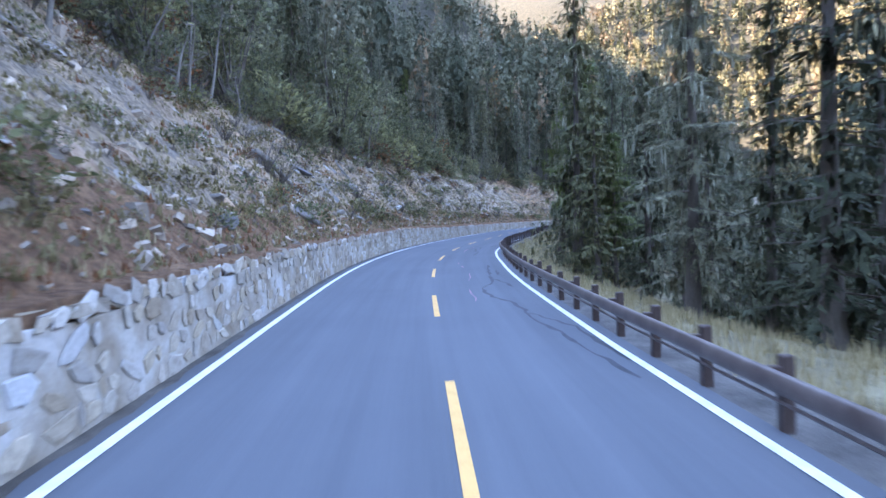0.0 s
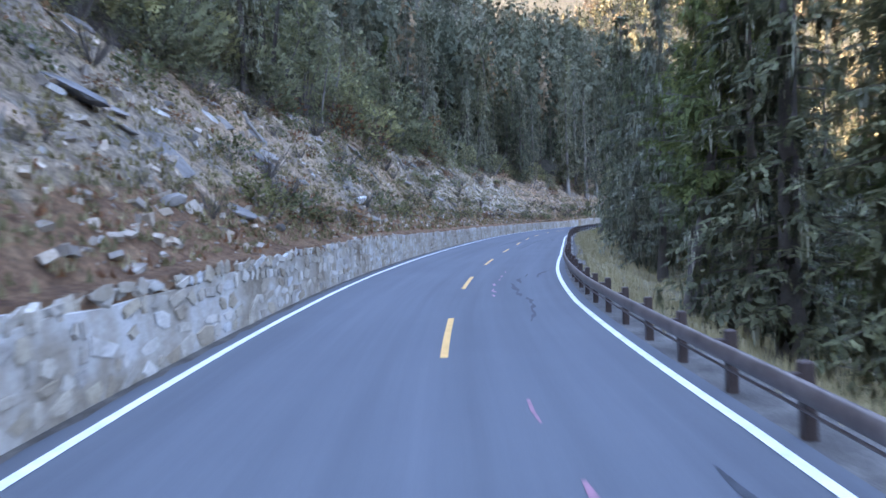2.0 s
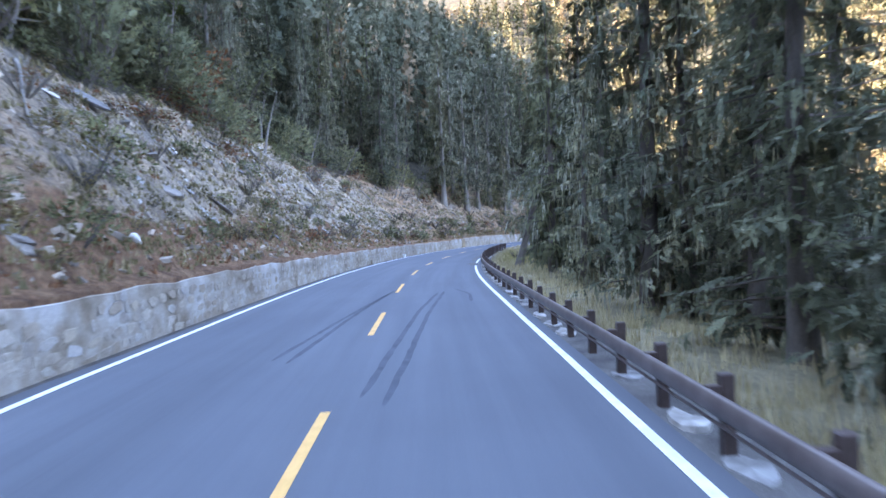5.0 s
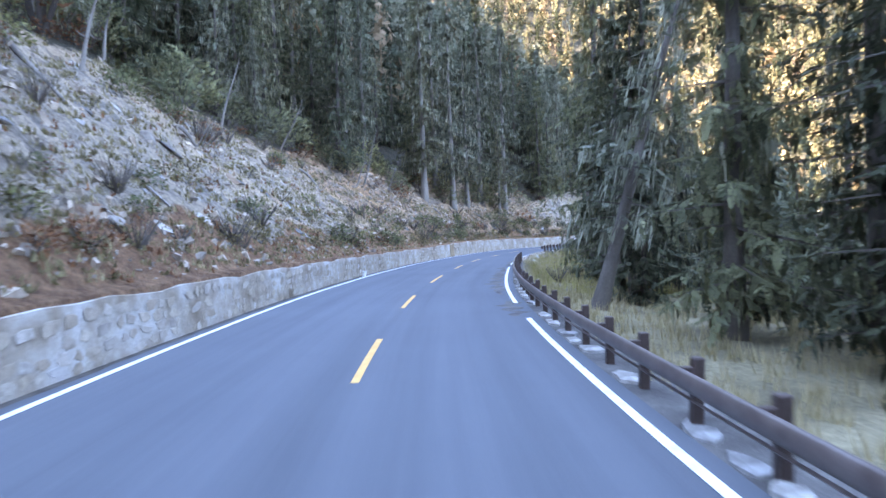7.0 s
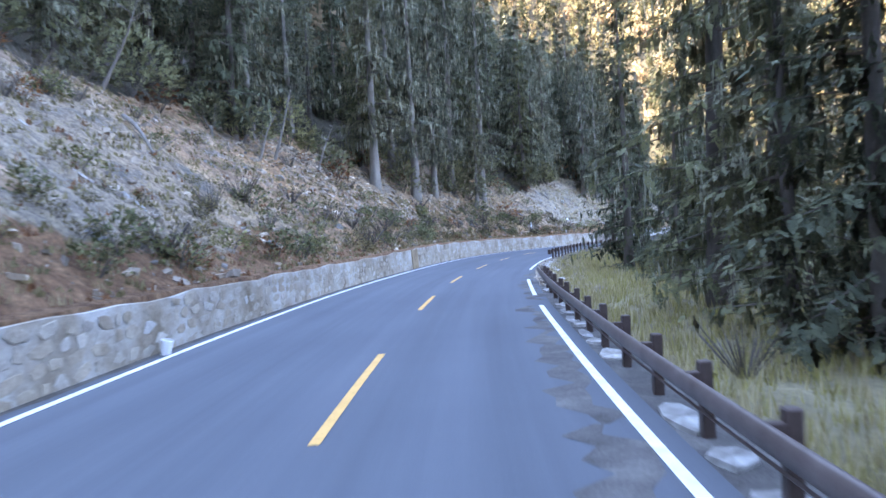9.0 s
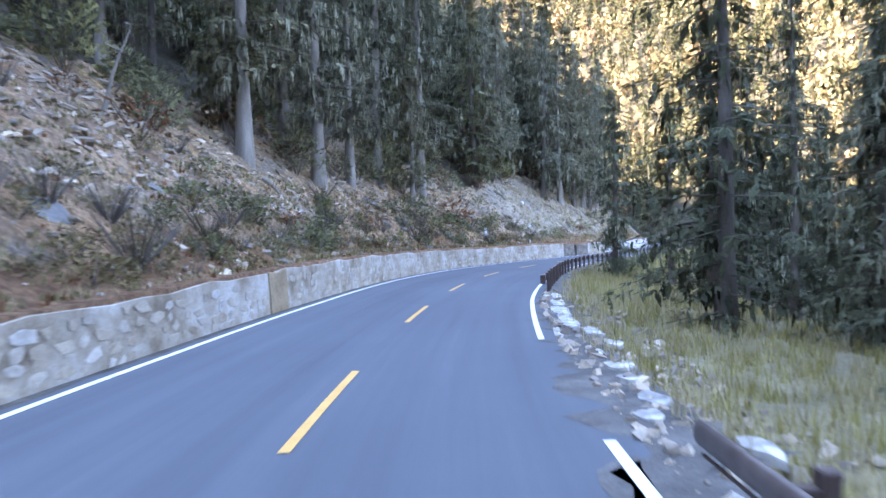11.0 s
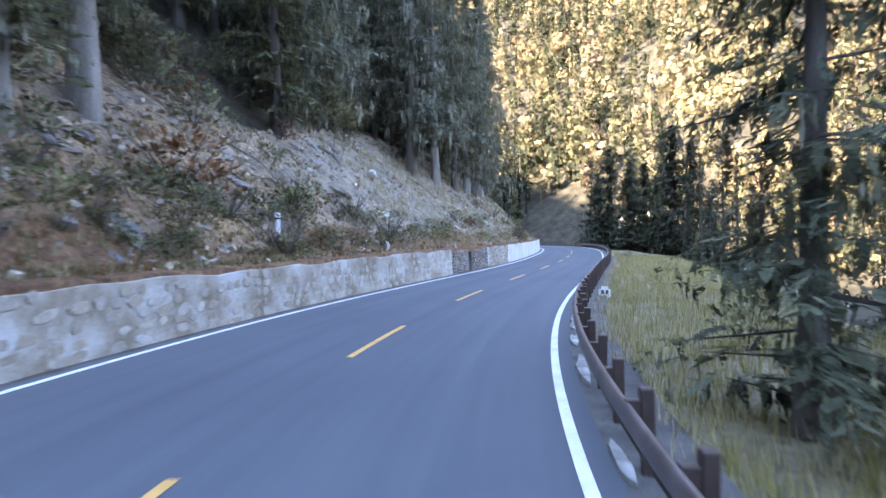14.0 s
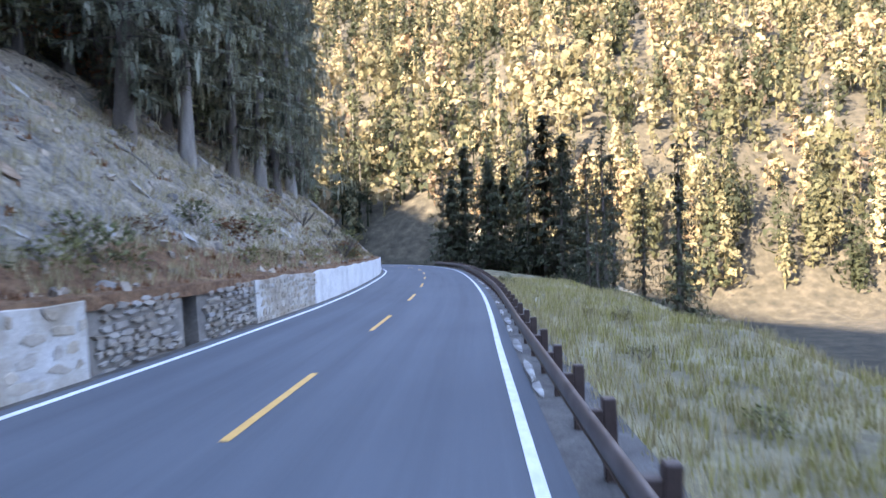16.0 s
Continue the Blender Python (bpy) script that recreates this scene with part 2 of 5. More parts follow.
def hillside_material(name, covered):
    """Forest floor; where covered, bare scree and brown litter lie as the sheet's cover says."""
    m, nt, b = shader(name, 0.95)
    floor = ramp(nt, noise_tex(nt, 0.5, 6.0), [(0.3, (0.024, 0.022, 0.014)), (0.5, (0.048, 0.042, 0.027)), (0.7, (0.08, 0.067, 0.045))])
    f = noise_tex(nt, 7.0, 6.0, 0.75)
    mid = noise_tex(nt, 1.3, 8.0, 0.7)
    col = floor
    if covered:
        at = nt.nodes.new("ShaderNodeVertexColor")
        at.layer_name = "cover"
        sep = nt.nodes.new("ShaderNodeSeparateColor")
        nt.links.new(at.outputs[0], sep.inputs[0])

        def ragged(source, soft):
            add = nt.nodes.new("ShaderNodeMath")
            add.operation = "ADD"
            nt.links.new(source, add.inputs[0])
            nt.links.new(mid, add.inputs[1])
            return ramp(nt, add.outputs[0], [(0.95 - soft, (0, 0, 0)), (0.95 + soft, (1, 1, 1))])

        streaks = noise_tex(nt, 1.0, 8.0, 0.72, coords="UV", stretch=(2.4, 0.45, 1))
        ledges = noise_tex(nt, 1.0, 6.0, 0.7, coords="UV", stretch=(0.22, 0.5, 1))
        earth = ramp(nt, noise_tex(nt, 0.8, 8.0, 0.7), [(0.3, (0.096, 0.060, 0.038)), (0.45, (0.222, 0.146, 0.096)), (0.6, (0.336, 0.238, 0.166)), (0.75, (0.456, 0.348, 0.252))])
        stony = ramp(nt, noise_tex(nt, 2.1, 8.0, 0.75, stretch=(1, 1, 0.6)), [(0.3, (0.07, 0.05, 0.034)), (0.43, (0.195, 0.145, 0.1)), (0.57, (0.33, 0.25, 0.175)), (0.72, (0.55, 0.445, 0.32))])
        patch = ramp(nt, noise_tex(nt, 0.28, 5.0, 0.65, stretch=(1, 1, 0.45)), [(0.36, (0.8, 0.82, 0.86)), (0.5, (1.08, 1.03, 0.96)), (0.62, (1.3, 1.1, 0.86))])
        stony = mix(nt, 0.9, stony, patch, "MULTIPLY")
        earth = mix(nt, 0.6, earth, patch, "MULTIPLY")
        slate = ramp(nt, noise_tex(nt, 1.1, 8.0, 0.75, stretch=(1, 1, 0.5)), [(0.3, (0.1, 0.09, 0.078)), (0.43, (0.23, 0.208, 0.178)), (0.57, (0.33, 0.285, 0.222)), (0.74, (0.5, 0.4, 0.285))])
        stony = mix(nt, at.outputs[1], stony, slate)
        earth = mix(nt, at.outputs[1], earth, mix(nt, 0.5, slate, (0.45, 0.35, 0.24)))
        litter = ramp(nt, noise_tex(nt, 1.7, 8.0, 0.7), [(0.3, (0.085, 0.043, 0.024)), (0.5, (0.205, 0.112, 0.061)), (0.7, (0.31, 0.19, 0.108))])
        col = mix(nt, ragged(sep.outputs[0], 0.1), earth, stony)
        col = mix(nt, 0.85, col, ramp(nt, streaks, [(0.32, (0.5, 0.5, 0.53)), (0.46, (1.0, 1.0, 1.0)), (0.6, (1.3, 1.26, 1.2)), (0.72, (1.9, 1.8, 1.65))]), "MULTIPLY")
        col = mix(nt, ramp(nt, ledges, [(0.54, (0, 0, 0)), (0.62, (0.7, 0.7, 0.7))]), col, mix(nt, 1.0, ramp(nt, streaks, [(0.35, (0.5, 0.5, 0.5)), (0.65, (1.7, 1.7, 1.7))]), (0.145, 0.14, 0.132), "MULTIPLY"))
        col = mix(nt, ragged(sep.outputs[1], 0.08), col, litter)
        col = mix(nt, ragged(sep.outputs[2], 0.12), col, floor)
    col = mix(nt, 0.7, col, ramp(nt, f, [(0.35, (0.35, 0.35, 0.35)), (0.65, (1.68, 1.64, 1.58))]), "MULTIPLY")
    nt.links.new(col, b.inputs["Base Color"])
    bump(nt, b, f, 1.0, 0.15)
    return m


BANK = hillside_material("stony_bank_soil", True)
LITTER = hillside_material("forest_litter", False)
GRAVEL = mottled("shoulder_gravel", [(0.3, (0.075, 0.07, 0.064)), (0.5, (0.13, 0.12, 0.11)), (0.7, (0.2, 0.188, 0.172))], 1.2, 0.95, fine=26, fine_fac=0.6, bump_s=0.7, bump_d=0.03)
# grit colour kept dark to include the shade where wall meets road
GRIT_SHADE = mottled("wall_foot_grit_shade", [(0.3, (0.06, 0.052, 0.043)), (0.6, (0.13, 0.115, 0.098)), (0.8, (0.22, 0.195, 0.165))], 1.5, 0.95, fine=20, fine_fac=0.6, bump_s=0.6, bump_d=0.02)
TAR = mottled("tar", [(0.3, (0.028, 0.032, 0.038)), (0.7, (0.054, 0.06, 0.07))], 4.0, 0.75, fine=30, bump_s=0.2, bump_d=0.004)
RUBBER = mottled("tyre_mark", [(0.35, (0.045, 0.052, 0.062)), (0.65, (0.074, 0.086, 0.104))], 2.5, 0.8, fine=50, bump_s=0.1, bump_d=0.003)
PINK_PAINT = mottled("faded_pink_paint", [(0.35, (0.2, 0.12, 0.14)), (0.65, (0.42, 0.19, 0.24))], 5.0, 0.7, fine=30, bump_s=0.1, bump_d=0.003)
DEAD_WOOD = mottled("bleached_wood", [(0.3, (0.13, 0.115, 0.1)), (0.6, (0.27, 0.245, 0.215))], 2.0, 0.9, fine=14, bump_s=0.6, bump_d=0.02, stretch=(1, 1, 0.3))
SIGN_WHITE = mottled("white_marker_paint", [(0.3, (0.68, 0.68, 0.67)), (0.7, (0.8, 0.8, 0.79))], 3.0, 0.6, fine=20, fine_fac=0.12, bump_s=0.1, bump_d=0.004)
INK = mottled("black_sign_paint", [(0.3, (0.02, 0.02, 0.02)), (0.7, (0.05, 0.05, 0.05))], 4.0, 0.6, bump_s=0)
TURF = mottled("verge_turf", [(0.3, (0.125, 0.105, 0.062)), (0.5, (0.225, 0.188, 0.11)), (0.7, (0.33, 0.285, 0.175))], 0.5, 0.95, fine=8, fine_fac=0.6, bump_s=0.8, bump_d=0.06)
# dry grass made extra pale to carry the sun glare in its colour
PALE_TURF = mottled("glare_pale_meadow", [(0.3, (0.15, 0.125, 0.08)), (0.5, (0.27, 0.235, 0.165)), (0.7, (0.4, 0.36, 0.27))], 0.12, 0.95, fine=2.0, fine_fac=0.4, bump_s=0.5, bump_d=0.1)

# ---- the road's line ----
BENDS = [(-60, 0.00700), (-20, 0.00698), (0, 0.00181), (15, -0.00116), (30, -0.00631), (45, -0.00766), (60, -0.00183), (75, -0.00027), (90, -0.00365), (105, -0.00619), (120, -0.00305), (135, -0.00662), (150, -0.00539), (165, -0.01349), (180, -0.00949), (195, 0.00027), (205, 0.00086), (215, 0.00352), (230, 0.00178), (248, 0.00358), (262, 0.01187), (310, 0.01400), (340, 0.00000), (420, 0.00000)]
DS = 0.5
S_AXIS = np.arange(-60, 400, DS)
bend = np.interp(S_AXIS, [b[0] for b in BENDS], [b[1] for b in BENDS])
turn = np.cumsum(bend) * DS
zero = int(60 / DS)
turn += 0.0192 - turn[zero]
line_x = np.cumsum(-np.sin(turn)) * DS
line_y = np.cumsum(np.cos(turn)) * DS
line_x += 0.221 - line_x[zero]
line_y += 0.158 - line_y[zero]


def at_road(s, o, z=0.0):
    """World place of s metres along the road and o metres to the right of its centre line."""
    x, y, a = np.interp(s, S_AXIS, line_x), np.interp(s, S_AXIS, line_y), np.interp(s, S_AXIS, turn)
    return Vector((x + o * math.cos(a), y + o * math.sin(a), z))


def heading(s):
    return float(np.interp(s, S_AXIS, turn))


def road_coords(x, y):
    """s and o of world places (arrays)."""
    s = np.empty(len(x))
    o = np.empty(len(x))
    for i in range(0, len(x), 2000):
        dx = x[i:i + 2000, None] - line_x
        dy = y[i:i + 2000, None] - line_y
        k = np.argmin(dx * dx + dy * dy, axis=1)
        j = np.arange(len(k))
        a = turn[k]
        s[i:i + 2000] = S_AXIS[k]
        o[i:i + 2000] = np.where(dx[j, k] * np.cos(a) + dy[j, k] * np.sin(a) < 0, -1, 1) * np.hypot(dx[j, k], dy[j, k])
    return s, o


def table(s, rows):
    return np.interp(s, [r[0] for r in rows], [r[1] for r in rows])


def left_edge(s):
    return -table(s, [(0, 3.40), (10, 3.48), (20, 3.55), (30, 3.68), (40, 3.82), (50, 4.06), (60, 4.29), (70, 4.41), (80, 4.34), (90, 4.20), (100, 4.10), (110, 4.11), (120, 4.09), (130, 3.97), (140, 3.83), (150, 3.85), (160, 4.04), (170, 4.05), (180, 3.75), (190, 3.46), (200, 3.23), (210, 3.15), (220, 3.23), (230, 3.38), (240, 3.47), (250, 3.51)])


def right_edge(s):
    return table(s, [(0, 2.78), (10, 2.75), (20, 2.89), (30, 3.10), (40, 3.03), (50, 3.20), (60, 3.49), (70, 3.55), (80, 3.53), (90, 3.44), (100, 3.40), (110, 3.36), (120, 3.40), (130, 3.37), (140, 3.22), (150, 3.32), (160, 3.68), (170, 3.60), (180, 3.51), (190, 3.43), (200, 3.29), (210, 3.24), (220, 3.20), (230, 3.24), (240, 3.32), (250, 3.42)])


def wall_face(s):
    return left_edge(s) - table(s, [(0, 0.42), (60, 0.6), (110, 0.45), (200, 0.5)])


WALL_H = [(-10, 1.36), (12, 1.4), (22, 1.38), (32, 1.34), (45, 1.42), (52, 1.46), (62, 1.36), (72, 1.25), (84, 1.24), (100, 1.16), (116, 1.11), (128, 1.09), (138, 1.1), (150, 1.3), (158, 1.36), (172, 1.34), (180, 1.28), (190, 1.36), (205, 1.33), (215, 1.35), (260, 1.45)]


def wobble(x, y, scale, seed=0.0):
    """Smooth noise from sines, about -1 to 1."""
    x, y = np.asarray(x) / scale + seed, np.asarray(y) / scale - seed * 0.7
    return (np.sin(x * 2.1 + 1.3 * np.sin(y * 1.7)) + np.sin(y * 2.6 + 1.1 * np.sin(x * 2.3 + 1.0)) + np.sin((x + y) * 3.9 + 0.5) * 0.5) / 2.5


def bank_top(s):
    """How far out from the wall the bare cut bank goes before the forest floor begins."""
    return table(s, [(-20, 10), (10, 8.5), (23, 7.6), (32, 7.2), (49, 6.9), (57, 6.6), (68, 6.7), (84, 6.0), (98, 7.2), (110, 9.2), (120, 11.5), (130, 10.5), (137, 10.5), (143, 8.7), (151, 6.3), (165, 4.8), (175, 5.2), (187, 6.8), (198, 8.2), (210, 11.3), (226, 9.6), (240, 9), (260, 8)])


def height(s, o):
    """Ground height at road coordinates (arrays)."""
    s, o = np.asarray(s, float), np.asarray(o, float)
    a = wall_face(s) - 0.095 - o
    top = table(s, WALL_H)
    bt = bank_top(s)
    bench = table(s, [(0, 0.5), (60, 0.3), (110, 0.4), (140, 0.8), (185, 1.2), (200, 0.8)])
    steep = np.clip(a - bench, 0, bt)
    rest = np.clip(a - bench - bt, 0, 500)
    left = top + 0.045 + 0.1 * np.clip(a, 0, bench) + steep * table(s, [(0, 1.0), (60, 1.1), (95, 1.08), (110, 1.0), (130, 0.86), (150, 0.82), (180, 0.86), (205, 0.86), (225, 0.92), (260, 0.9)]) + rest * 0.74
    left = left + np.clip(a / 6, 0, 1) * 0.35 * wobble(s, o, 6.0) + np.clip(a / 30, 0, 1) * 2.2 * wobble(s, o, 30.0, 3.0)
    left = np.minimum(left, 250 + 0.05 * left)
    b = o - right_edge(s) - 0.95
    right = -0.04 - 0.4 * np.clip(b, 0, 1) - table(s, [(10, 0.15), (30, 0.4), (55, 0.4), (75, 0.08), (90, 0.06)]) * np.clip(b - 1, 0, 6) - 0.42 * np.clip(b - 7, 0, 28) + np.clip(b / 6, 0, 1) * 0.25 * wobble(s, o, 5.0, 1.0)
    return np.where(a > 0, left, np.where(b > 0, right, -0.04))


def far_hills(x, y):
    d1 = (x - 165) * 0.85 + (y - 250) * 0.52
    d2 = (x - 110) * 0.30 + (y - 315) * 0.95
    rise = np.maximum(d1 * 0.68, d2 * 0.80)
    z = -13 + rise + np.clip(rise / 30, 0, 1) * (7 * wobble(x, y, 60.0, 2.0) + 12 * wobble(x, y, 140.0, 5.0))
    back = -13 + (-y - 160) * 0.6
    return np.minimum(np.maximum(z, back), 330 + 12 * wobble(x, y, 90.0, 1.0))


def ground_z(x, y):
    x, y = np.asarray(x, float), np.asarray(y, float)
    s, o = road_coords(np.asarray(x, float), np.asarray(y, float))
    z = height(s, o)
    beyond = np.clip((s - 262) / 40, 0, 1)
    z = z * (1 - beyond) + np.where(o < 0, np.minimum(z, 250), np.minimum(z, -3)) * beyond
    return np.maximum(z, far_hills(x, y)), s, o


def mesh_object(name, verts, faces, material, parent=None, smooth=False):
    me = bpy.data.meshes.new(name)
    me.from_pydata([tuple(v) for v in verts], [], faces)
    me.materials.append(material)
    if smooth:
        me.polygons.foreach_set("use_smooth", [True] * len(me.polygons))
    me.update()
    ob = new(name, me)
    ob.parent = parent
    return ob


def sheet(name, us, vs, place, material, smooth=True):
    """A grid of quads; place(u, v) gives arrays of world places."""
    U, V = np.meshgrid(us, vs, indexing="ij")
    pts = place(U.ravel(), V.ravel())
    n = len(vs)
    i, j = np.meshgrid(np.arange(len(us) - 1), np.arange(n - 1), indexing="ij")
    q = (i * n + j).ravel()
    faces = np.stack([q, q + n, q + n + 1, q + 1], 1).tolist()
    return mesh_object(name, pts.tolist(), faces, material, smooth=smooth)


def on_road(s, o, z):
    x, y, a = np.interp(s, S_AXIS, line_x), np.interp(s, S_AXIS, line_y), np.interp(s, S_AXIS, turn)
    return np.stack([x + o * np.cos(a), y + o * np.sin(a), z], 1)


# the wide ground, sunk a little where the finer sheets lie on it
def wide_place(u, v):
    z, s, o = ground_z(u, v)
    near = (o > -34) & (o < 22) & (s > -40) & (s < 285)
    return np.stack([u, v, z - np.where(near, np.where((o > -15) & (o < 11), 6.0, 1.6), 0.0)], 1)


gx = np.concatenate([np.arange(-900, -180, 40), np.arange(-180, 330, 6), np.arange(330, 1000, 40)])
gy = np.concatenate([np.arange(-700, -120, 40), np.arange(-120, 430, 6), np.arange(430, 1100, 40)])
tagged(sheet("ground", gx, gy, wide_place, LITTER), "dark forest floor of a mountain valley", "ground", kind="structure")


def bank_place(u, v):
    o = wall_face(u) - 0.1 - v
    z = height(u, o) + np.clip(v / 2, 0, 1) * 0.12 * (wobble(u, v, 0.9, 7.0) + wobble(u, v, 0.45, 3.0))
    return on_road(u, o, z - np.where(v < 0.01, 0.25, 0.0))


hillside = tagged(sheet("hillside", np.arange(-40, 286, 0.5), np.concatenate([[0.0, 0.03], np.arange(0.45, 17, 0.45), np.arange(17, 32, 1.0)]), bank_place, BANK),
       "steep stony cut bank of brown soil and grey scree", "hillside", kind="structure")


def bank_cover(s, a):
    """Shares of bare scree and of brown litter on the bank."""
    bt = bank_top(s)
    foot = np.clip(1.4 - np.abs(a - 0.6) / 1.3 + 0.5 * wobble(s, a, 5.0, 4.0), 0, 1)
    scree = np.clip(0.55 + 0.9 * wobble(s * 0.9 + a * 0.5, a * 0.25, 7.0, 2.0) + table(s, [(0, 0.1), (40, -0.15), (70, 0.15), (120, 0.15), (140, -0.2), (165, -0.45), (185, 0.1), (200, 0.5), (240, 0.4)]), 0, 1)
    reach = bt + table(s, [(135, 0), (150, 7), (180, 7), (190, 0)])
    scree = np.clip(scree + table(s, [(140, 0), (152, 0.5), (180, 0.5), (188, 0)]) * (a > bt), 0, 1) * np.clip((reach + 0.8 - a) / 1.5, 0, 1)
    woods_floor = np.clip((a - reach + 0.5) / 2.0, 0, 1)
    return scree, foot, woods_floor


bank_s = np.arange(-40, 286, 0.5)
bank_a = np.concatenate([[0.0, 0.03], np.arange(0.45, 17, 0.45), np.arange(17, 32, 1.0)])
cover_s, cover_a = np.meshgrid(bank_s, bank_a, indexing="ij")
cover = np.stack([*bank_cover(cover_s.ravel(), cover_a.ravel()), table(cover_s.ravel(), [(0, 0.5), (55, 0.35), (72, 0.2), (84, 0.8), (122, 0.8), (136, 0.0), (184, 0.0), (196, 1.0)])], 1)
corner = np.empty(len(hillside.data.loops), dtype=np.int32)
hillside.data.loops.foreach_get("vertex_index", corner)
uv = np.stack([cover_s.ravel()[corner], cover_a.ravel()[corner]], 1)
hillside.data.uv_layers.new(name="bank").data.foreach_set("uv", uv.ravel().astype(np.float32))
layer = hillside.data.color_attributes.new("cover", "FLOAT_COLOR", "POINT")
layer.data.foreach_set("color", cover.ravel().astype(np.float32))


def verge_place(u, v):
    o = right_edge(u) + 0.95 + v
    return on_road(u, o, height(u, o) + np.clip(v, 0, 1) * 0.06 * wobble(u, v, 0.8, 2.0))


tagged(sheet("verge", np.arange(-40, 286, 0.6), np.concatenate([np.arange(0, 2, 0.25), np.arange(2, 9, 0.5), np.arange(9, 20, 1.0)]), verge_place, TURF),
       "dry grassy verge falling away beside the road", "verge", kind="structure")


def meadow_place(u, v):
    return np.stack([u, v, ground_z(u, v)[0] + 0.35], 1)


# pale sheet over the dark ground imitates the glaring valley floor
tagged(sheet("meadow", np.arange(150, 192, 3.0), np.arange(204, 262, 3.0), meadow_place, PALE_TURF), "dry meadow at the foot of the far slope, coloured pale for sun glare", "meadow", kind="structure")


# ---- road ----
def road_place(u, v):
    o = (wall_face(u) - 0.1) * (1 - v) + (right_edge(u) + 0.3) * v
    return on_road(u, o, np.zeros(len(u)))


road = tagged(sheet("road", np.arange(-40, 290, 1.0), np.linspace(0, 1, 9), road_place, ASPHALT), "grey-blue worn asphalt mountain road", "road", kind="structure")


corner = np.empty(len(road.data.loops), dtype=np.int32)
road.data.loops.foreach_get("vertex_index", corner)
road_u, road_v = np.meshgrid(np.arange(-40, 290, 1.0), np.linspace(0, 1, 9) * 8.0, indexing="ij")
road.data.uv_layers.new(name="lanes").data.foreach_set("uv", np.stack([road_u.ravel()[corner], road_v.ravel()[corner]], 1).ravel().astype(np.float32))


def shoulder_place(u, v):
    o = right_edge(u) + 0.28 + v
    return on_road(u, o, -0.005 - 0.02 * v + 0.012 * wobble(u, v, 0.5, 1.0))


tagged(sheet("shoulder", np.arange(-40, 290, 0.6), np.linspace(0, 0.95, 5), shoulder_place, GRAVEL), "narrow grey gravel shoulder", "shoulder", kind="structure")


def ribbon(name, material, s0, s1, offset, width, z=0.009, step=1.0, parent=None, ragged=0.0):
    ss = np.arange(s0, s1 + step * 0.5, step)
    r = random.Random(int(s0 * 7 + width * 100))
    pts = []
    for s in ss:
        o = offset(s)
        w = width / 2
        pts += [at_road(s, o - w - r.uniform(0, ragged), z), at_road(s, o + w + r.uniform(0, ragged), z)]
    faces = [(2 * i, 2 * i + 1, 2 * i + 3, 2 * i + 2) for i in range(len(ss) - 1)]
    return mesh_object(name, pts, faces, material, parent)


# loose grit and the shadowy joint under the wall, painted as one dark ribbon
tagged(ribbon("grit_shade_strip", GRIT_SHADE, -20, 262, lambda s: float(wall_face(s)) + 0.05, 0.14, 0.004, 0.5, ragged=0.11), "dark strip of grit and painted shade at the foot of the wall", "dirt", kind="structure")
tagged(ribbon("edge_line", WHITE_PAINT, -40, 285, left_edge, 0.15), "solid white painted edge line", "road marking", kind="structure")
for a, b in ((-40, 99.6), (103.6, 125.0), (127.5, 135.0), (141.3, 285)):
    tagged(ribbon("edge_line", WHITE_PAINT, a, b, right_edge, 0.13), "solid white painted edge line, worn in places", "road marking", kind="structure")
SHIFT = [(-36.25, 0.57), (-26.25, 0.57), (-16.25, 0.57), (-6.25, 0.57), (3.75, 0.52), (13.75, 0.24), (23.75, 0.03), (33.75, -0.11), (43.75, -0.33), (53.75, -0.51), (63.75, -0.33), (73.75, -0.33), (83.75, -0.31), (93.75, -0.37), (103.75, -0.70), (113.75, 0.03), (123.75, 0.82), (133.75, 0.47), (143.75, 0.54), (153.75, 0.29), (163.75, 0.02), (173.75, -0.25), (183.75, -0.36), (193.75, -0.54), (203.75, -0.69), (213.75, -0.67), (223.75, -0.73), (233.75, -0.73), (243.75, -0.73), (253.75, -0.73), (263.75, -0.73), (273.75, -0.73)]
for k in range(-4, 28):
    dash = 3.75 + 10 * k
    dash += float(table(dash, SHIFT))
    tagged(ribbon("centre_dash", YELLOW_PAINT, dash - (0.75 if k == 11 else 0), dash + 4.0, lambda s: 0.05, 0.125), "yellow painted centre line dash", "road marking", group="centre line dashes", kind="structure")


# cracks, skid marks and paint on the asphalt
def streak(name, material, places, width, label, ragged=0.0, z=0.005):
    """A thin band through the (s, o) places."""
    fine = []
    for (s0, o0), (s1, o1) in zip(places, places[1:]):
        n = max(2, int(math.hypot(s1 - s0, o1 - o0) / 0.35))
        fine += [(s0 + (s1 - s0) * i / n, o0 + (o1 - o0) * i / n) for i in range(n)]
    fine.append(places[-1])
    r = random.Random(len(fine) * 13 + int(places[0][0] * 10))
    pts = []
    for i, (s, o) in enumerate(fine):
        a, b = fine[max(0, i - 1)], fine[min(len(fine) - 1, i + 1)]
        ds, do = b[0] - a[0], b[1] - a[1]
        ln = math.hypot(ds, do) + 1e-6
        w = width / 2 * r.uniform(1 - ragged, 1 + ragged) * min(1.0, 0.35 + 0.4 * min(i, len(fine) - 1 - i))
        j = r.uniform(-1, 1) * ragged * width * 0.8
        pts += [at_road(s - do / ln * (w + j), o + ds / ln * (w + j), z), at_road(s + do / ln * (w - j), o - ds / ln * (w - j), z)]
    faces = [(2 * i, 2 * i + 1, 2 * i + 3, 2 * i + 2) for i in range(len(fine) - 1)]
    return tagged(mesh_object(name, pts, faces, material), label, "road mark", kind="structure")


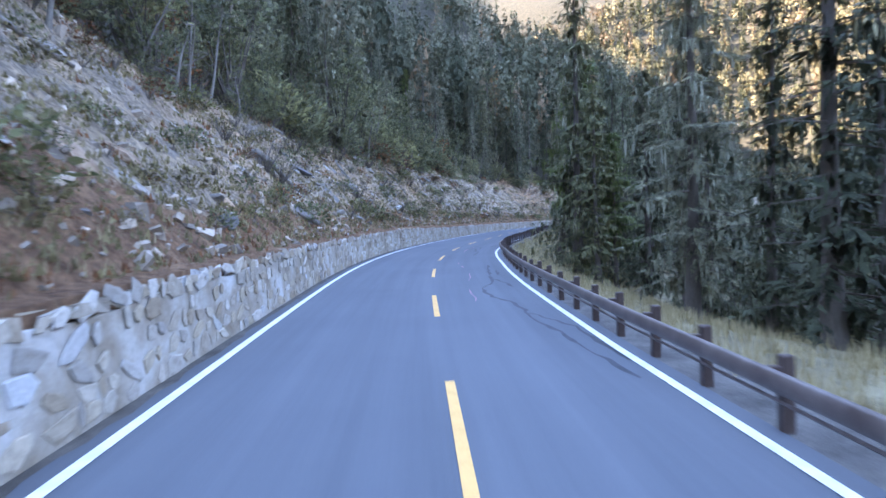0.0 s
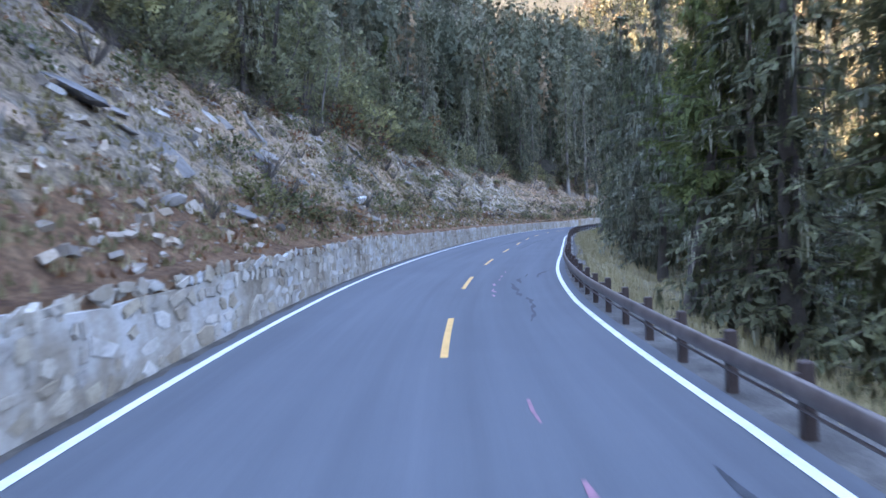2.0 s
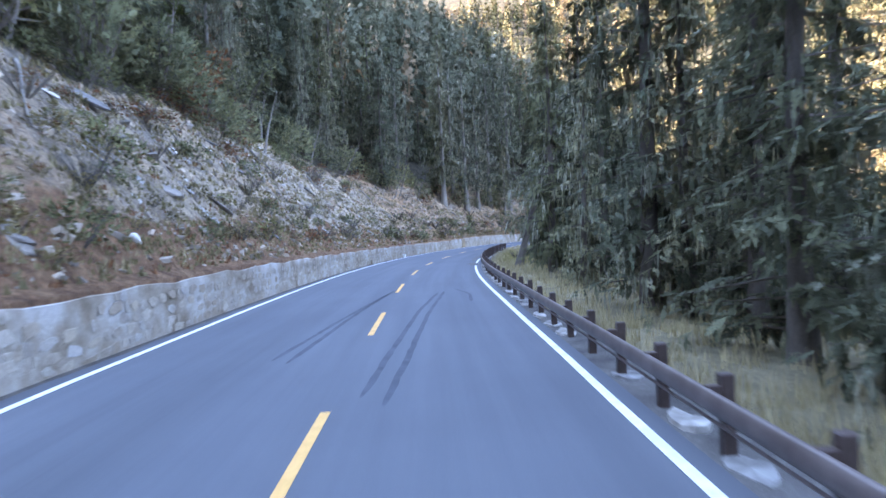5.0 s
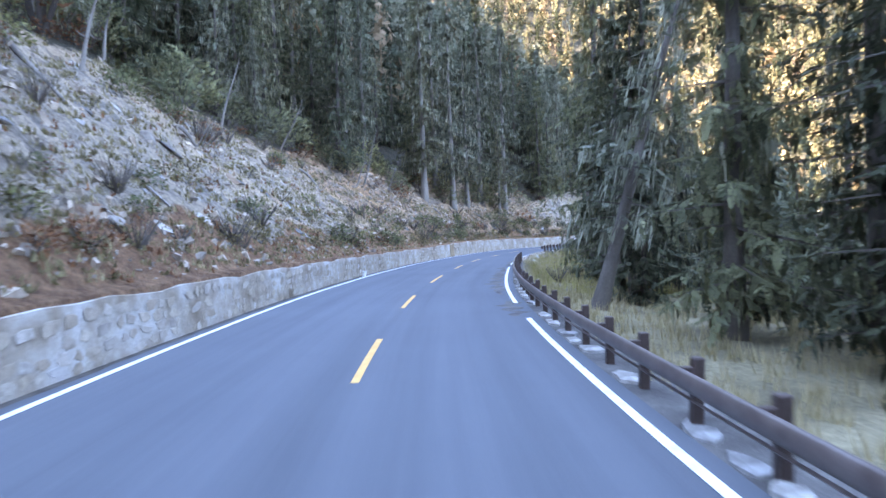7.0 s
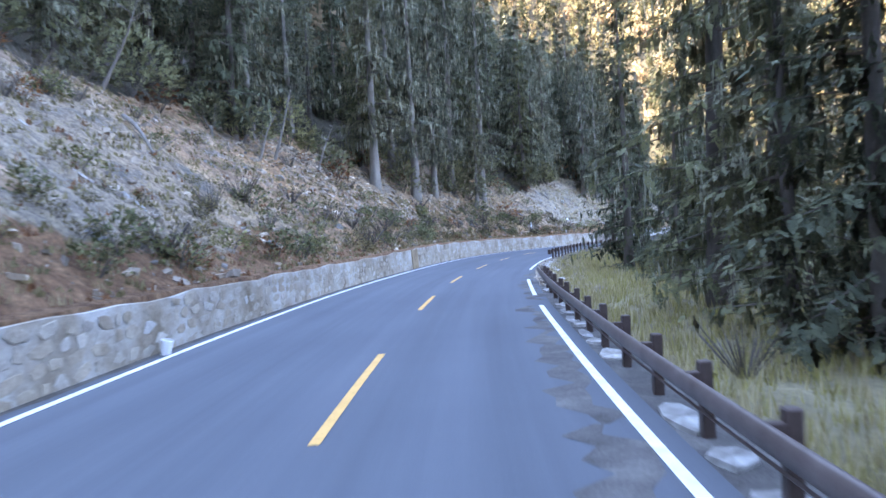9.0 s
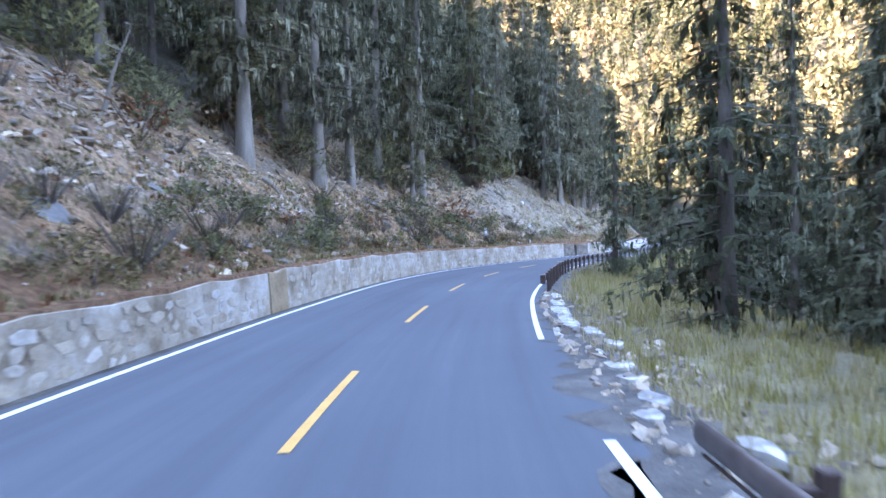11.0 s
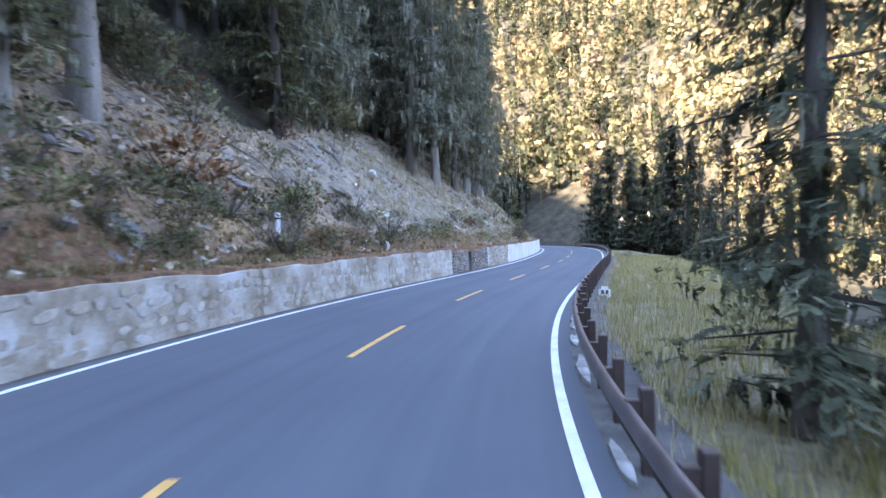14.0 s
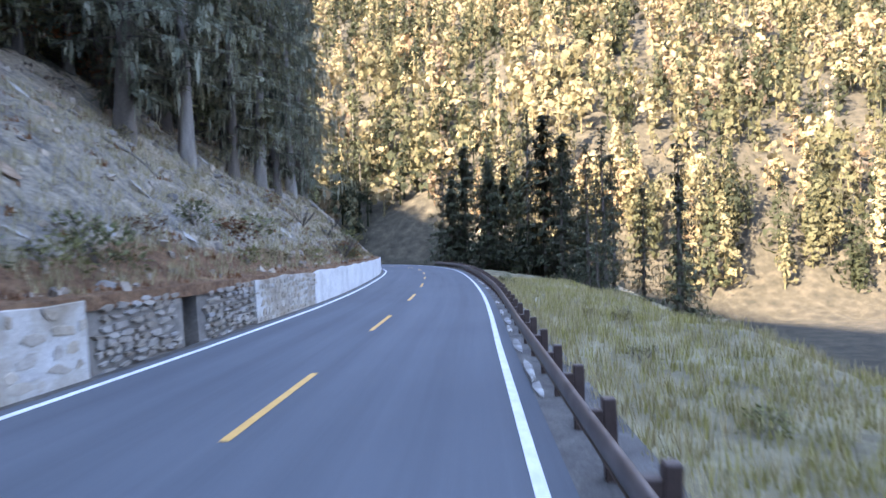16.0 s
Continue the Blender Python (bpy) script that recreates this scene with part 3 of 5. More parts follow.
for places in (((71.0, -1.45), (75.5, -1.04), (83.2, -0.22)), ((70.7, -1.14), (78, -0.66), (84.3, -0.1)), ((68.1, 0.42), (71.8, 0.64), (77.8, 1.04), (82.8, 1.56)), ((67.6, 0.74), (70.7, 0.94), (76.6, 1.26), (83.1, 1.78)), ((84.1, 2.17), (81.8, 2.64), (79.3, 2.56))):
    streak("skid_mark", RUBBER, places, 0.11, "dark rubber skid mark on the asphalt", 0.15)
for places in (((44.8, 1.49), (43.9, 1.53), (43.0, 1.62), (42.1, 1.68), (41.6, 1.72), (41.2, 1.72)), ((48.1, 2.05), (47.0, 1.94)), ((46.5, 1.76), (45.6, 1.74), (44.8, 1.81)), ((49.6, 2.87), (48.3, 2.53), (46.7, 2.33))):
    streak("tar_patch", TAR, places, 0.12, "dark ragged tar seam in the asphalt", 0.6)
for places in (((41.1, 1.86), (40.4, 1.94), (38.8, 1.9), (37, 1.75)),
               ((29.0, 2.4), (24.5, 2.16), (22.4, 2.05), (20.9, 1.93), (19.3, 1.54), (18.3, 1.52), (17.1, 1.59), (16.0, 1.91), (14.8, 2.03), (13.4, 1.99), (11.5, 2.2), (9.5, 2.3), (8, 2.5)), ((25.9, 2.55), (23.6, 2.43)), ((22.4, 2.05), (21, 2.35), (19.5, 2.45)), ((14, 2.05), (12, 2.6), (9, 2.7))):
    streak("tar_crack", TAR, places, 0.085, "dark tar-filled crack in the asphalt", 0.7)
for places in (((24.8, 1.43), (23.1, 1.38), (22.0, 1.25)), ((19.1, 1.1), (18.0, 1.1), (17.2, 1.15), (16.4, 1.09)), ((49.4, 1.18), (48.8, 1.19)), ((47.7, 1.14), (47.1, 1.13)), ((46.3, 1.09), (45.8, 1.09)), ((44.9, 0.95), (44.5, 0.94), (44.1, 0.97)), ((43.1, 0.97), (42.7, 0.96), (42.3, 1.02)), ((41.8, 0.97), (41.3, 1.02)), ((28, 1.25), (28.8, 1.22)), ((30.3, 1.1), (31.2, 1.05))):
    streak("paint_trace", PINK_PAINT, places, 0.1 if places[0][0] > 27 else 0.04, "faded pink surveying paint on the asphalt", 0.4, 0.009)
for places in (((100.5, 3.3), (102.5, 3.1), (104.2, 3.3)), ((124.6, 3.1), (120.5, 3.1), (118.0, 3.1), (116.1, 3.02), (113.4, 2.98)), ((113.4, 2.95), (110.9, 2.92), (108.7, 3.0), (106.5, 3.1)), ((126, 3.4), (130, 3.3), (134, 3.2)), ((131.2, 4.0), (134, 3.8), (138, 3.75), (141.8, 3.85)), ((141.5, 3.85), (146, 3.9), (151, 4.05))):
    streak("broken_edge", GRAVEL, places, 0.4 if places[0][0] < 130 else 0.9, "crumbled asphalt edge showing grey gravel", 0.7, 0.004)
# ---- retaining wall ----
def part(name, verts, faces, material, parent, label="", smooth=False):
    ob = mesh_object(name, verts, faces, material, parent, smooth)
    if label:
        ob["label"] = label
    return ob


def along(s0, s1, profile, step=1.0):
    """Verts and faces of a solid drawn along the road: profile(s) gives (o, z) corners in order."""
    ss = np.linspace(s0, s1, max(2, int(round((s1 - s0) / step)) + 1))
    n = len(profile(s0))
    pts = [at_road(s, o, z) for s in ss for o, z in profile(s)]
    faces = [(i * n + k, (i + 1) * n + k, (i + 1) * n + (k + 1) % n, i * n + (k + 1) % n) for i in range(len(ss) - 1) for k in range(n)]
    faces += [tuple(range(n)), tuple(range((len(ss) - 1) * n, len(ss) * n))[::-1]]
    return pts, faces


def wall_profile(s):
    f, h = float(wall_face(s)), float(table(s, WALL_H))
    r = 0.03 * math.sin(s * 2.3) + 0.03 * math.sin(s * 5.1 + 1) - 0.03
    low = float(table(s, [(50, 0.16), (60, 0.0)]))
    h -= low
    return [(f, -0.1), (f - 0.03, 0.5), (f - 0.07, h - 0.015 + r), (f - 0.085, h + r), (f - 0.42, h + r), (f - 0.5, -0.1)]


retaining_wall = tagged(new("retaining_wall"), "rubble stone retaining wall in pale mortar along the road", "wall", kind="structure")
part("wall_body", *along(-20, 197, wall_profile), MORTAR, retaining_wall)
part("wall_body", *along(205.3, 212.5, wall_profile), MORTAR, retaining_wall)
part("wall_body", *along(212.5, 262, lambda s: [(o + 0.03, z) for o, z in wall_profile(s)]), PLASTER, retaining_wall, "white rendered stretch of wall")
part("wall_body", *along(197, 200.7, lambda s: [(o - 0.1, z) for o, z in wall_profile(s)]), DARK_STONE, retaining_wall, "dark dry-laid stretch of wall")
part("wall_body", *along(200.7, 201.5, lambda s: [(o - 0.5, z) for o, z in wall_profile(s)]), DARK_STONE, retaining_wall, "dark drain slot in the wall")
part("wall_body", *along(201.5, 205.3, lambda s: [(o - 0.12, z) for o, z in wall_profile(s)]), DARK_STONE, retaining_wall, "dark dry-laid stretch of wall")
part("wall_band", *along(146.5, 147.9, lambda s: [(o + 0.05, z) for o, z in wall_profile(s)], 0.2), BAND, retaining_wall, "brown mortar band")


def stone_shape(r, w, h, depth):
    """A rough facing stone with a flat broken face: x along the wall, z up, y out of the face."""
    n = r.choice((4, 5, 5, 6, 7))
    ring = []
    turn0 = r.uniform(0, 1.5)
    for i in range(n):
        a = turn0 + 2 * math.pi * (i + r.uniform(-0.36, 0.36)) / n
        c, s = math.cos(a), math.sin(a)
        k = 1 / max(abs(c), abs(s)) ** 0.6
        q = r.uniform(0.82, 1.05)
        ring.append((0.5 * w * k * c * q, 0.5 * h * k * s * q))
    sx, sz = r.uniform(-0.5, 0.5), r.uniform(-0.5, 0.5)
    verts = [(x, -0.4 * depth, z) for x, z in ring] + [(x * 0.98, depth * 0.55, z * 0.98) for x, z in ring]
    verts += [(x * 0.9, depth * (0.95 + sx * x + sz * z), z * 0.86) for x, z in ring]
    faces = []
    for b in (0, n):
        faces += [(b + i, b + (i + 1) % n, b + n + (i + 1) % n, b + n + i) for i in range(n)]
    faces += [tuple(2 * n + i for i in range(n))]
    return verts, faces


sr = random.Random(11)
SHAPES = [stone_shape(sr, 1.0, 1.0, 1.0) for _ in range(28)]
SHAPE_MESH = []
for v, f in SHAPES:
    me = bpy.data.meshes.new("stone")
    me.from_pydata(v, [], f)
    me.materials.append(WALL_STONE)
    SHAPE_MESH.append(me)


def stone_rows(s0, s1, row_h, w_range, r):
    """Centres and sizes of stones laid in uneven courses."""
    z = 0.0
    row = 0
    while z < 1.25:
        h = row_h * r.uniform(0.75, 1.3)
        s = s0 + r.uniform(0, 0.3)
        while s < s1:
            w = r.uniform(*w_range)
            top = float(table(s, WALL_H))
            zc = z + h / 2 + 0.06 * math.sin(s * 1.3 + row)
            if zc + h * 0.35 < top + (0.12 if s < 56 else -0.02):
                yield s + w / 2, zc, w * r.uniform(0.86, 0.97), h * r.uniform(0.8, 1.05), r
            s += w
        z += h
        row += 1


def stone_matrix(s, z, w, h, depth, tilt, back=0.0):
    p = at_road(s, float(wall_face(s)) - 0.03 * z - back, z)
    return Matrix.Translation(p) @ Matrix.Rotation(heading(s) - math.pi / 2, 4, "Z") @ Matrix.Rotation(tilt, 4, "Y") @ Matrix.Diagonal((w, depth, h, 1)) @ Matrix.Rotation(0, 4, "Z")


class Pile:
    """Gathers many small shapes into one mesh."""

    def __init__(self):
        self.verts, self.faces, self.count, self.normals, self.tones = [], [], 0, [], []

    def add(self, verts, faces, m=None):
        v = np.asarray(verts, float)
        if m is not None:
            a = np.array(m)
            v = v @ a[:3, :3].T + a[:3, 3]
        self.verts.append(v)
        self.faces += [tuple(i + self.count for i in f) for f in faces]
        self.count += len(v)

    def build(self, name, material, parent=None, smooth=False):
        return mesh_object(name, np.concatenate(self.verts).tolist(), self.faces, material, parent, smooth)


def soften(me, centre_of, up=0.5):
    """Gives leaf clumps normals that point out of their crown, so that it shades as one mass."""
    co = np.empty(len(me.vertices) * 3)
    me.vertices.foreach_get("co", co)
    co = co.reshape(-1, 3)
    n = co - centre_of(co)
    n /= np.linalg.norm(n, axis=1, keepdims=True) + 1e-6
    n[:, 2] += up
    n += np.random.RandomState(len(co)).normal(0, 0.28, n.shape)
    n /= np.linalg.norm(n, axis=1, keepdims=True) + 1e-6
    me.normals_split_custom_set_from_vertices(n.tolist())


def rail_o(s):
    return float(right_edge(s)) + float(table(s, [(0, 0.34), (25, 0.38), (44, 0.46), (67, 0.5), (109, 0.56), (133, 0.56), (153, 0.5), (172, 0.58), (186, 0.68), (200, 0.62), (260, 0.6)]))
# ---- guard rails ----
def tube_profile(o, z):
    """A closed two-lobed beam section."""
    pts = []
    for i in range(14):
        a = 2 * math.pi * i / 14
        pts.append((o + 0.055 * math.cos(a), z + 0.105 * math.sin(a)))
    return pts


def build_post():
    bm = bmesh.new()
    bmesh.ops.create_cube(bm, size=1, matrix=Matrix.Translation((0, 0, 0.24)) @ Matrix.Diagonal((0.12, 0.13, 0.98, 1)))
    bmesh.ops.bevel(bm, geom=[e for e in bm.edges], offset=0.012, segments=1, affect="EDGES")
    me = bpy.data.meshes.new("post")
    bm.to_mesh(me)
    me.materials.append(RAIL_PAINT)
    bm = bmesh.new()
    bmesh.ops.create_cube(bm, size=1, matrix=Matrix.Translation((-0.12, 0, 0.53)) @ Matrix.Diagonal((0.13, 0.1, 0.2, 1)))
    bmesh.ops.bevel(bm, geom=[e for e in bm.edges], offset=0.008, segments=1, affect="EDGES")
    sp = bpy.data.meshes.new("spacer")
    bm.to_mesh(sp)
    sp.materials.append(RAIL_PAINT)
    return me, sp


POST_MESH, SPACER_MESH = build_post()


def guard_rail(s0, s1, label):
    rail = tagged(new("guard_rail"), label, "guard rail", group="guard rails")
    rail.location = at_road(s0, rail_o(s0))
    inv = rail.location.copy()

    def local(pf):
        return [v - inv for v in pf[0]], pf[1]

    part("beam", *local(along(s0, s1, lambda s: tube_profile(rail_o(s) - 0.19, 0.52), 0.8)), BEAM_PAINT, rail, smooth=True)
    part("lower_cable", *local(along(s0, s1, lambda s: [(rail_o(s) - 0.17 + 0.02 * c, 0.34 + 0.02 * d) for c, d in ((1, 0), (0, 1), (-1, 0), (0, -1))], 1.0)), RAIL_PAINT, rail)
    s = s0 + 0.3
    r = random.Random(int(s0))
    while s < s1:
        p = new("post", POST_MESH)
        p.parent = rail
        p.location = at_road(s, rail_o(s), r.uniform(-0.03, 0.02)) - inv
        p.rotation_euler = (r.uniform(-0.03, 0.03), r.uniform(-0.03, 0.03), heading(s))
        sp = new("spacer", SPACER_MESH)
        sp.parent = p
        s += 1.7
    return rail


guard_rail(-20, 133, "brown painted steel guard rail on square posts")
second = guard_rail(152.6, 268, "brown painted steel guard rail with a plate at its end")
v, f = along(152.3, 152.9, lambda s: [(rail_o(s) - 0.28, 0.36), (rail_o(s) - 0.28, 0.68), (rail_o(s) - 0.1, 0.68), (rail_o(s) - 0.1, 0.36)], 0.3)
part("end_plate", [p - second.location for p in v], f, RAIL_PAINT, second, "flat brown end plate")

# pale broken concrete footing under the rails
footing_r = random.Random(21)
slab_s = 60.0
while slab_s < 235:
    ln = footing_r.uniform(0.4, 1.3) if slab_s < 142 else footing_r.uniform(1.2, 2.6)
    if footing_r.random() < (0.75 if slab_s < 142 or slab_s > 192 else 0.45):
        o0 = float(right_edge(slab_s)) + (0.30 if not 132 < slab_s < 142 else footing_r.uniform(0.3, 1.3))
        w = footing_r.uniform(0.25, 0.5) if slab_s < 142 else footing_r.uniform(0.12, 0.26)
        z = footing_r.uniform(0.015, 0.05)
        slab = Pile()
        n = 9
        ring = [(math.cos(2 * math.pi * i / n) * ln / 2 * footing_r.uniform(0.6, 1.15), math.sin(2 * math.pi * i / n) * w / 2 * footing_r.uniform(0.7, 1.15)) for i in range(n)]
        verts = [(x, y, -0.05) for y, x in ring] + [(x * 0.93, y * 0.95, z + footing_r.uniform(-0.02, 0.02)) for y, x in ring]
        faces = [(i, (i + 1) % n, n + (i + 1) % n, n + i) for i in range(n)] + [tuple(range(n, 2 * n))]
        slab.add(verts, faces)
        ob = slab.build("concrete_slab", CONCRETE)
        ob.matrix_world = Matrix.Translation(at_road(slab_s, o0 + w / 2, 0.0)) @ Matrix.Rotation(heading(slab_s), 4, "Z")
        tagged(ob, "broken pale concrete footing slab beside the road", "concrete slab", group="footing slabs")
    slab_s += ln + footing_r.uniform(0.05, 0.6)
# broken concrete strip in the gap between the rails
for i, (s0, o0, ln, w) in enumerate(((143.9, 4.02, 2.6, 0.5), (146.3, 4.05, 2.4, 0.46), (148.6, 4.08, 2.3, 0.4), (150.9, 4.12, 2.2, 0.34), (142.2, 4.35, 1.3, 0.5))):
    n = 14
    ring = [(math.copysign(abs(math.cos(6.283 * k / n)) ** 0.45, math.cos(6.283 * k / n)) * ln / 2 * footing_r.uniform(0.8, 1.08), math.copysign(abs(math.sin(6.283 * k / n)) ** 0.45, math.sin(6.283 * k / n)) * w / 2 * footing_r.uniform(0.55, 1.25)) for k in range(n)]
    verts = [(x, y, -0.06) for y, x in ring] + [(x * 0.94, y * 0.97, 0.05 + footing_r.uniform(-0.015, 0.02)) for y, x in ring]
    ob = mesh_object("concrete_slab", verts, [(k, (k + 1) % n, n + (k + 1) % n, n + k) for k in range(n)] + [tuple(range(n, 2 * n))], CONCRETE_PALE)
    ob.matrix_world = Matrix.Translation(at_road(s0, o0, 0.0)) @ Matrix.Rotation(heading(s0), 4, "Z")
    tagged(ob, "long pale broken concrete strip at the road edge", "concrete slab", group="footing slabs")
# ---- trees ----
def kite(p, d, side, length, width):
    """Four verts of a needle spray: base, two sides, tip."""
    m = p + d * (length * 0.45)
    return [p, m + side * (width / 2), p + d * length, m - side * (width / 2)]


def trunk_verts(h, r0, lean, r, sides=8, rings=8):
    verts, faces = [], []
    ph = r.uniform(0, 6)
    for i in range(rings):
        t = i / (rings - 1)
        rad = r0 * ((1 - t) ** 0.8 + 0.03) + (0.5 * r0 * max(0, 0.08 - t) / 0.08)
        cx, cy = lean * h * t * t + 0.08 * math.sin(t * 5 + ph), 0.08 * math.cos(t * 4 + ph)
        for k in range(sides):
            a = 2 * math.pi * k / sides
            rr = rad * (1 + 0.12 * math.sin(3 * a + ph))
            verts.append((cx + rr * math.cos(a), cy + rr * math.sin(a), h * t - 0.5 * (i == 0)))
    for i in range(rings - 1):
        faces += [(i * sides + k, i * sides + (k + 1) % sides, (i + 1) * sides + (k + 1) % sides, (i + 1) * sides + k) for k in range(sides)]
    return verts, faces


def limb(p0, p1, r0, r1):
    d = (p1 - p0).normalized()
    u = d.orthogonal().normalized()
    w = d.cross(u)
    vs = [p0 + (u * math.cos(a) + w * math.sin(a)) * r0 for a in (0, 2.1, 4.2)] + [p1 + (u * math.cos(a) + w * math.sin(a)) * r1 for a in (0, 2.1, 4.2)]
    return [tuple(v) for v in vs], [(0, 1, 4, 3), (1, 2, 5, 4), (2, 0, 3, 5)]


def conifer_meshes(seed, h, spread, first, whorls, sprays, lichen, bare=0.0, droop=0.35, lean=0.0, needle=None, size=1.0, bark=None):
    """Meshes of trunk, branches, crown of drooping flat boughs, and lichen hanging in clusters."""
    r = random.Random(seed)
    tr = Pile()
    br_ = Pile()
    r0 = 0.012 * h + 0.05
    tr.add(*trunk_verts(h, r0, lean, r))
    leaf_v, leaf_f, li_v, li_f = [], [], [], []

    def quad(store_v, store_f, vs):
        n = len(store_v)
        store_v.extend(tuple(v) for v in vs)
        store_f.append((n, n + 1, n + 2, n + 3))

    for i in range(whorls):
        t = min(max((i + r.uniform(-0.4, 0.4)) / whorls, 0), 0.985)
        z = h * (first + (1 - first) * t)
        reach = spread * ((1 - t) ** 0.8) * (0.6 + 0.4 * min(1, t * 4 + 0.3)) + 0.2
        for k in range(r.randint(6, 7)):
            a = r.uniform(0, 2 * math.pi)
            ln = reach * r.choice((0.3, 0.4, 0.75, 0.9, 1.0, 1.15)) * r.uniform(0.85, 1.1)
            tz = z / h
            p0 = Vector((lean * h * tz * tz, 0, z + r.uniform(-0.25, 0.25)))
            out = Vector((math.cos(a), math.sin(a), 0))
            across = Vector((-out.y, out.x, 0))
            fall = droop * r.uniform(0.5, 1.3) - 0.35 * (t > 0.75)

            def along_bough(q):
                return p0 + out * (ln * q) + Vector((0, 0, ln * (0.12 * q - fall * q * q * 1.15)))

            if ln > 1.3 and k < 4:
                br_.add(*limb(p0, along_bough(0.75), 0.02 + 0.008 * ln, 0.008))
            thin = r.random() < bare
            n_s = 2 if thin else max(3, int(sprays * (0.35 + 0.65 * ln / spread)))
            for j in range(n_s):
                q = 0.2 + 0.8 * (j + r.uniform(0.1, 0.9)) / n_s
                p = along_bough(q) + Vector((r.uniform(-0.06, 0.06), r.uniform(-0.06, 0.06), r.uniform(-0.06, 0.04)))
                for sgn in ((-1, 1) if q < 0.9 else (-1, 0, 1)):
                    d = (out * r.uniform(0.5, 1.0) + across * (sgn * r.uniform(0.5, 1.1)) + Vector((0, 0, -r.uniform(0.1, 0.75)))).normalized()
                    up = Vector((r.uniform(-0.35, 0.35), r.uniform(-0.35, 0.35), 1))
                    side = d.cross(up).normalized()
                    wide = r.uniform(0.55, 1.1) * (0.35 + 0.5 * math.sin(math.pi * min(1, 0.25 + q * 0.7)))
                    quad(leaf_v, leaf_f, kite(p, d, side, wide * size, wide * size * r.uniform(0.26, 0.42)))
            for _ in range(0 if thin else int(n_s * 1.25)):
                p = along_bough(r.uniform(0.05, 0.95)) + across * r.uniform(-0.3, 0.3)
                d = Vector((r.uniform(-0.3, 0.3), r.uniform(-0.3, 0.3), -1)).normalized()
                sa = r.uniform(0, 3.14)
                long = r.uniform(0.35, 0.9) * size
                quad(leaf_v, leaf_f, kite(p, d, Vector((math.cos(sa), math.sin(sa), 0)), long, long * r.uniform(0.22, 0.38)))
            if r.random() < 0.13 * lichen:
                for _ in range(r.randint(1, 2)):
                    q = r.uniform(0.15, 1.0)
                    c = along_bough(q)
                    for _ in range(r.randint(3, 5)):
                        p = c + out * r.uniform(-0.2, 0.2) + across * r.uniform(-0.12, 0.12)
                        d = Vector((r.uniform(-0.1, 0.1), r.uniform(-0.1, 0.1), -1)).normalized()
                        sa = r.uniform(0, 3.14)
                        quad(li_v, li_f, kite(p, d, Vector((math.cos(sa), math.sin(sa), 0)), r.uniform(0.3, 1.15), r.uniform(0.06, 0.16)))
    made_of = []
    for nm, v, f, m, sm in (("trunk", np.concatenate(tr.verts).tolist(), tr.faces, bark or BARK, True), ("branch_spray", np.concatenate(br_.verts).tolist(), br_.faces, BARK, False), ("crown", leaf_v, leaf_f, needle or NEEDLES, False), ("lichen", li_v, li_f, LICHEN, False)):
        if f:
            me = bpy.data.meshes.new(nm)
            me.from_pydata(v, [], f)
            me.materials.append(m)
            if sm:
                me.polygons.foreach_set("use_smooth", [True] * len(me.polygons))
            if nm == "crown":
                soften(me, lambda c: np.stack([lean * c[:, 2] ** 2 / h, np.zeros(len(c)), c[:, 2] - 0.25], 1))
            made_of.append((nm, me))
    return made_of


def broadleaf_meshes(seed, h, wide, limbs, leaf, material, per=26):
    """A small many-stemmed broadleaf tree: crooked limbs, each carrying loose clumps of leaves."""
    r = random.Random(seed)
    st = Pile()
    v, f = [], []
    centres = []
    for i in range(limbs):
        a = 6.283 * (i + r.uniform(-0.4, 0.4)) / limbs
        top = Vector((math.cos(a) * wide * r.uniform(0.35, 1.0), math.sin(a) * wide * r.uniform(0.35, 1.0), h * r.uniform(0.55, 1.0)))
        mid = top * 0.5 + Vector((r.uniform(-0.3, 0.3), r.uniform(-0.3, 0.3), h * 0.08))
        st.add(*limb(Vector((0, 0, -0.3)), mid, 0.05 + 0.008 * h, 0.035))
        st.add(*limb(mid, top, 0.035, 0.012))
        for q, rad in ((0.55, 0.34), (0.8, 0.36), (1.0, 0.3)):
            c = mid.lerp(top, (q - 0.5) * 2) + Vector((r.uniform(-0.5, 0.5), r.uniform(-0.5, 0.5), r.uniform(-0.4, 0.3)))
            for _ in range(per):
                d = Vector((r.gauss(0, 1), r.gauss(0, 1), r.gauss(0.2, 0.8))).normalized()
                p = c + Vector((d.x, d.y, d.z * 0.7)) * (wide * rad * r.uniform(0.35, 1.1))
                n = (d + Vector((r.uniform(-0.8, 0.8), r.uniform(-0.8, 0.8), r.uniform(-0.4, 0.6)))).normalized()
                side = n.cross(Vector((r.uniform(-1, 1), r.uniform(-1, 1), r.uniform(-1, 1)))).normalized()
                b = len(v)
                v += [tuple(x) for x in kite(p, n, side, leaf * r.uniform(0.6, 1.4), leaf * r.uniform(0.35, 0.7))]
                f.append((b, b + 1, b + 2, b + 3))
                centres.append(c)
    me = bpy.data.meshes.new("crown")
    me.from_pydata(v, [], f)
    me.materials.append(material)
    cc = np.repeat(np.array([tuple(c) for c in centres]), 4, axis=0) * 0.7 + np.array([[0, 0, h * 0.15]])
    soften(me, lambda c: cc, 0.4)
    sm = bpy.data.meshes.new("stem")
    sm.from_pydata(np.concatenate(st.verts).tolist(), [], st.faces)
    sm.materials.append(BARK)
    return [("stem", sm), ("crown", me)]


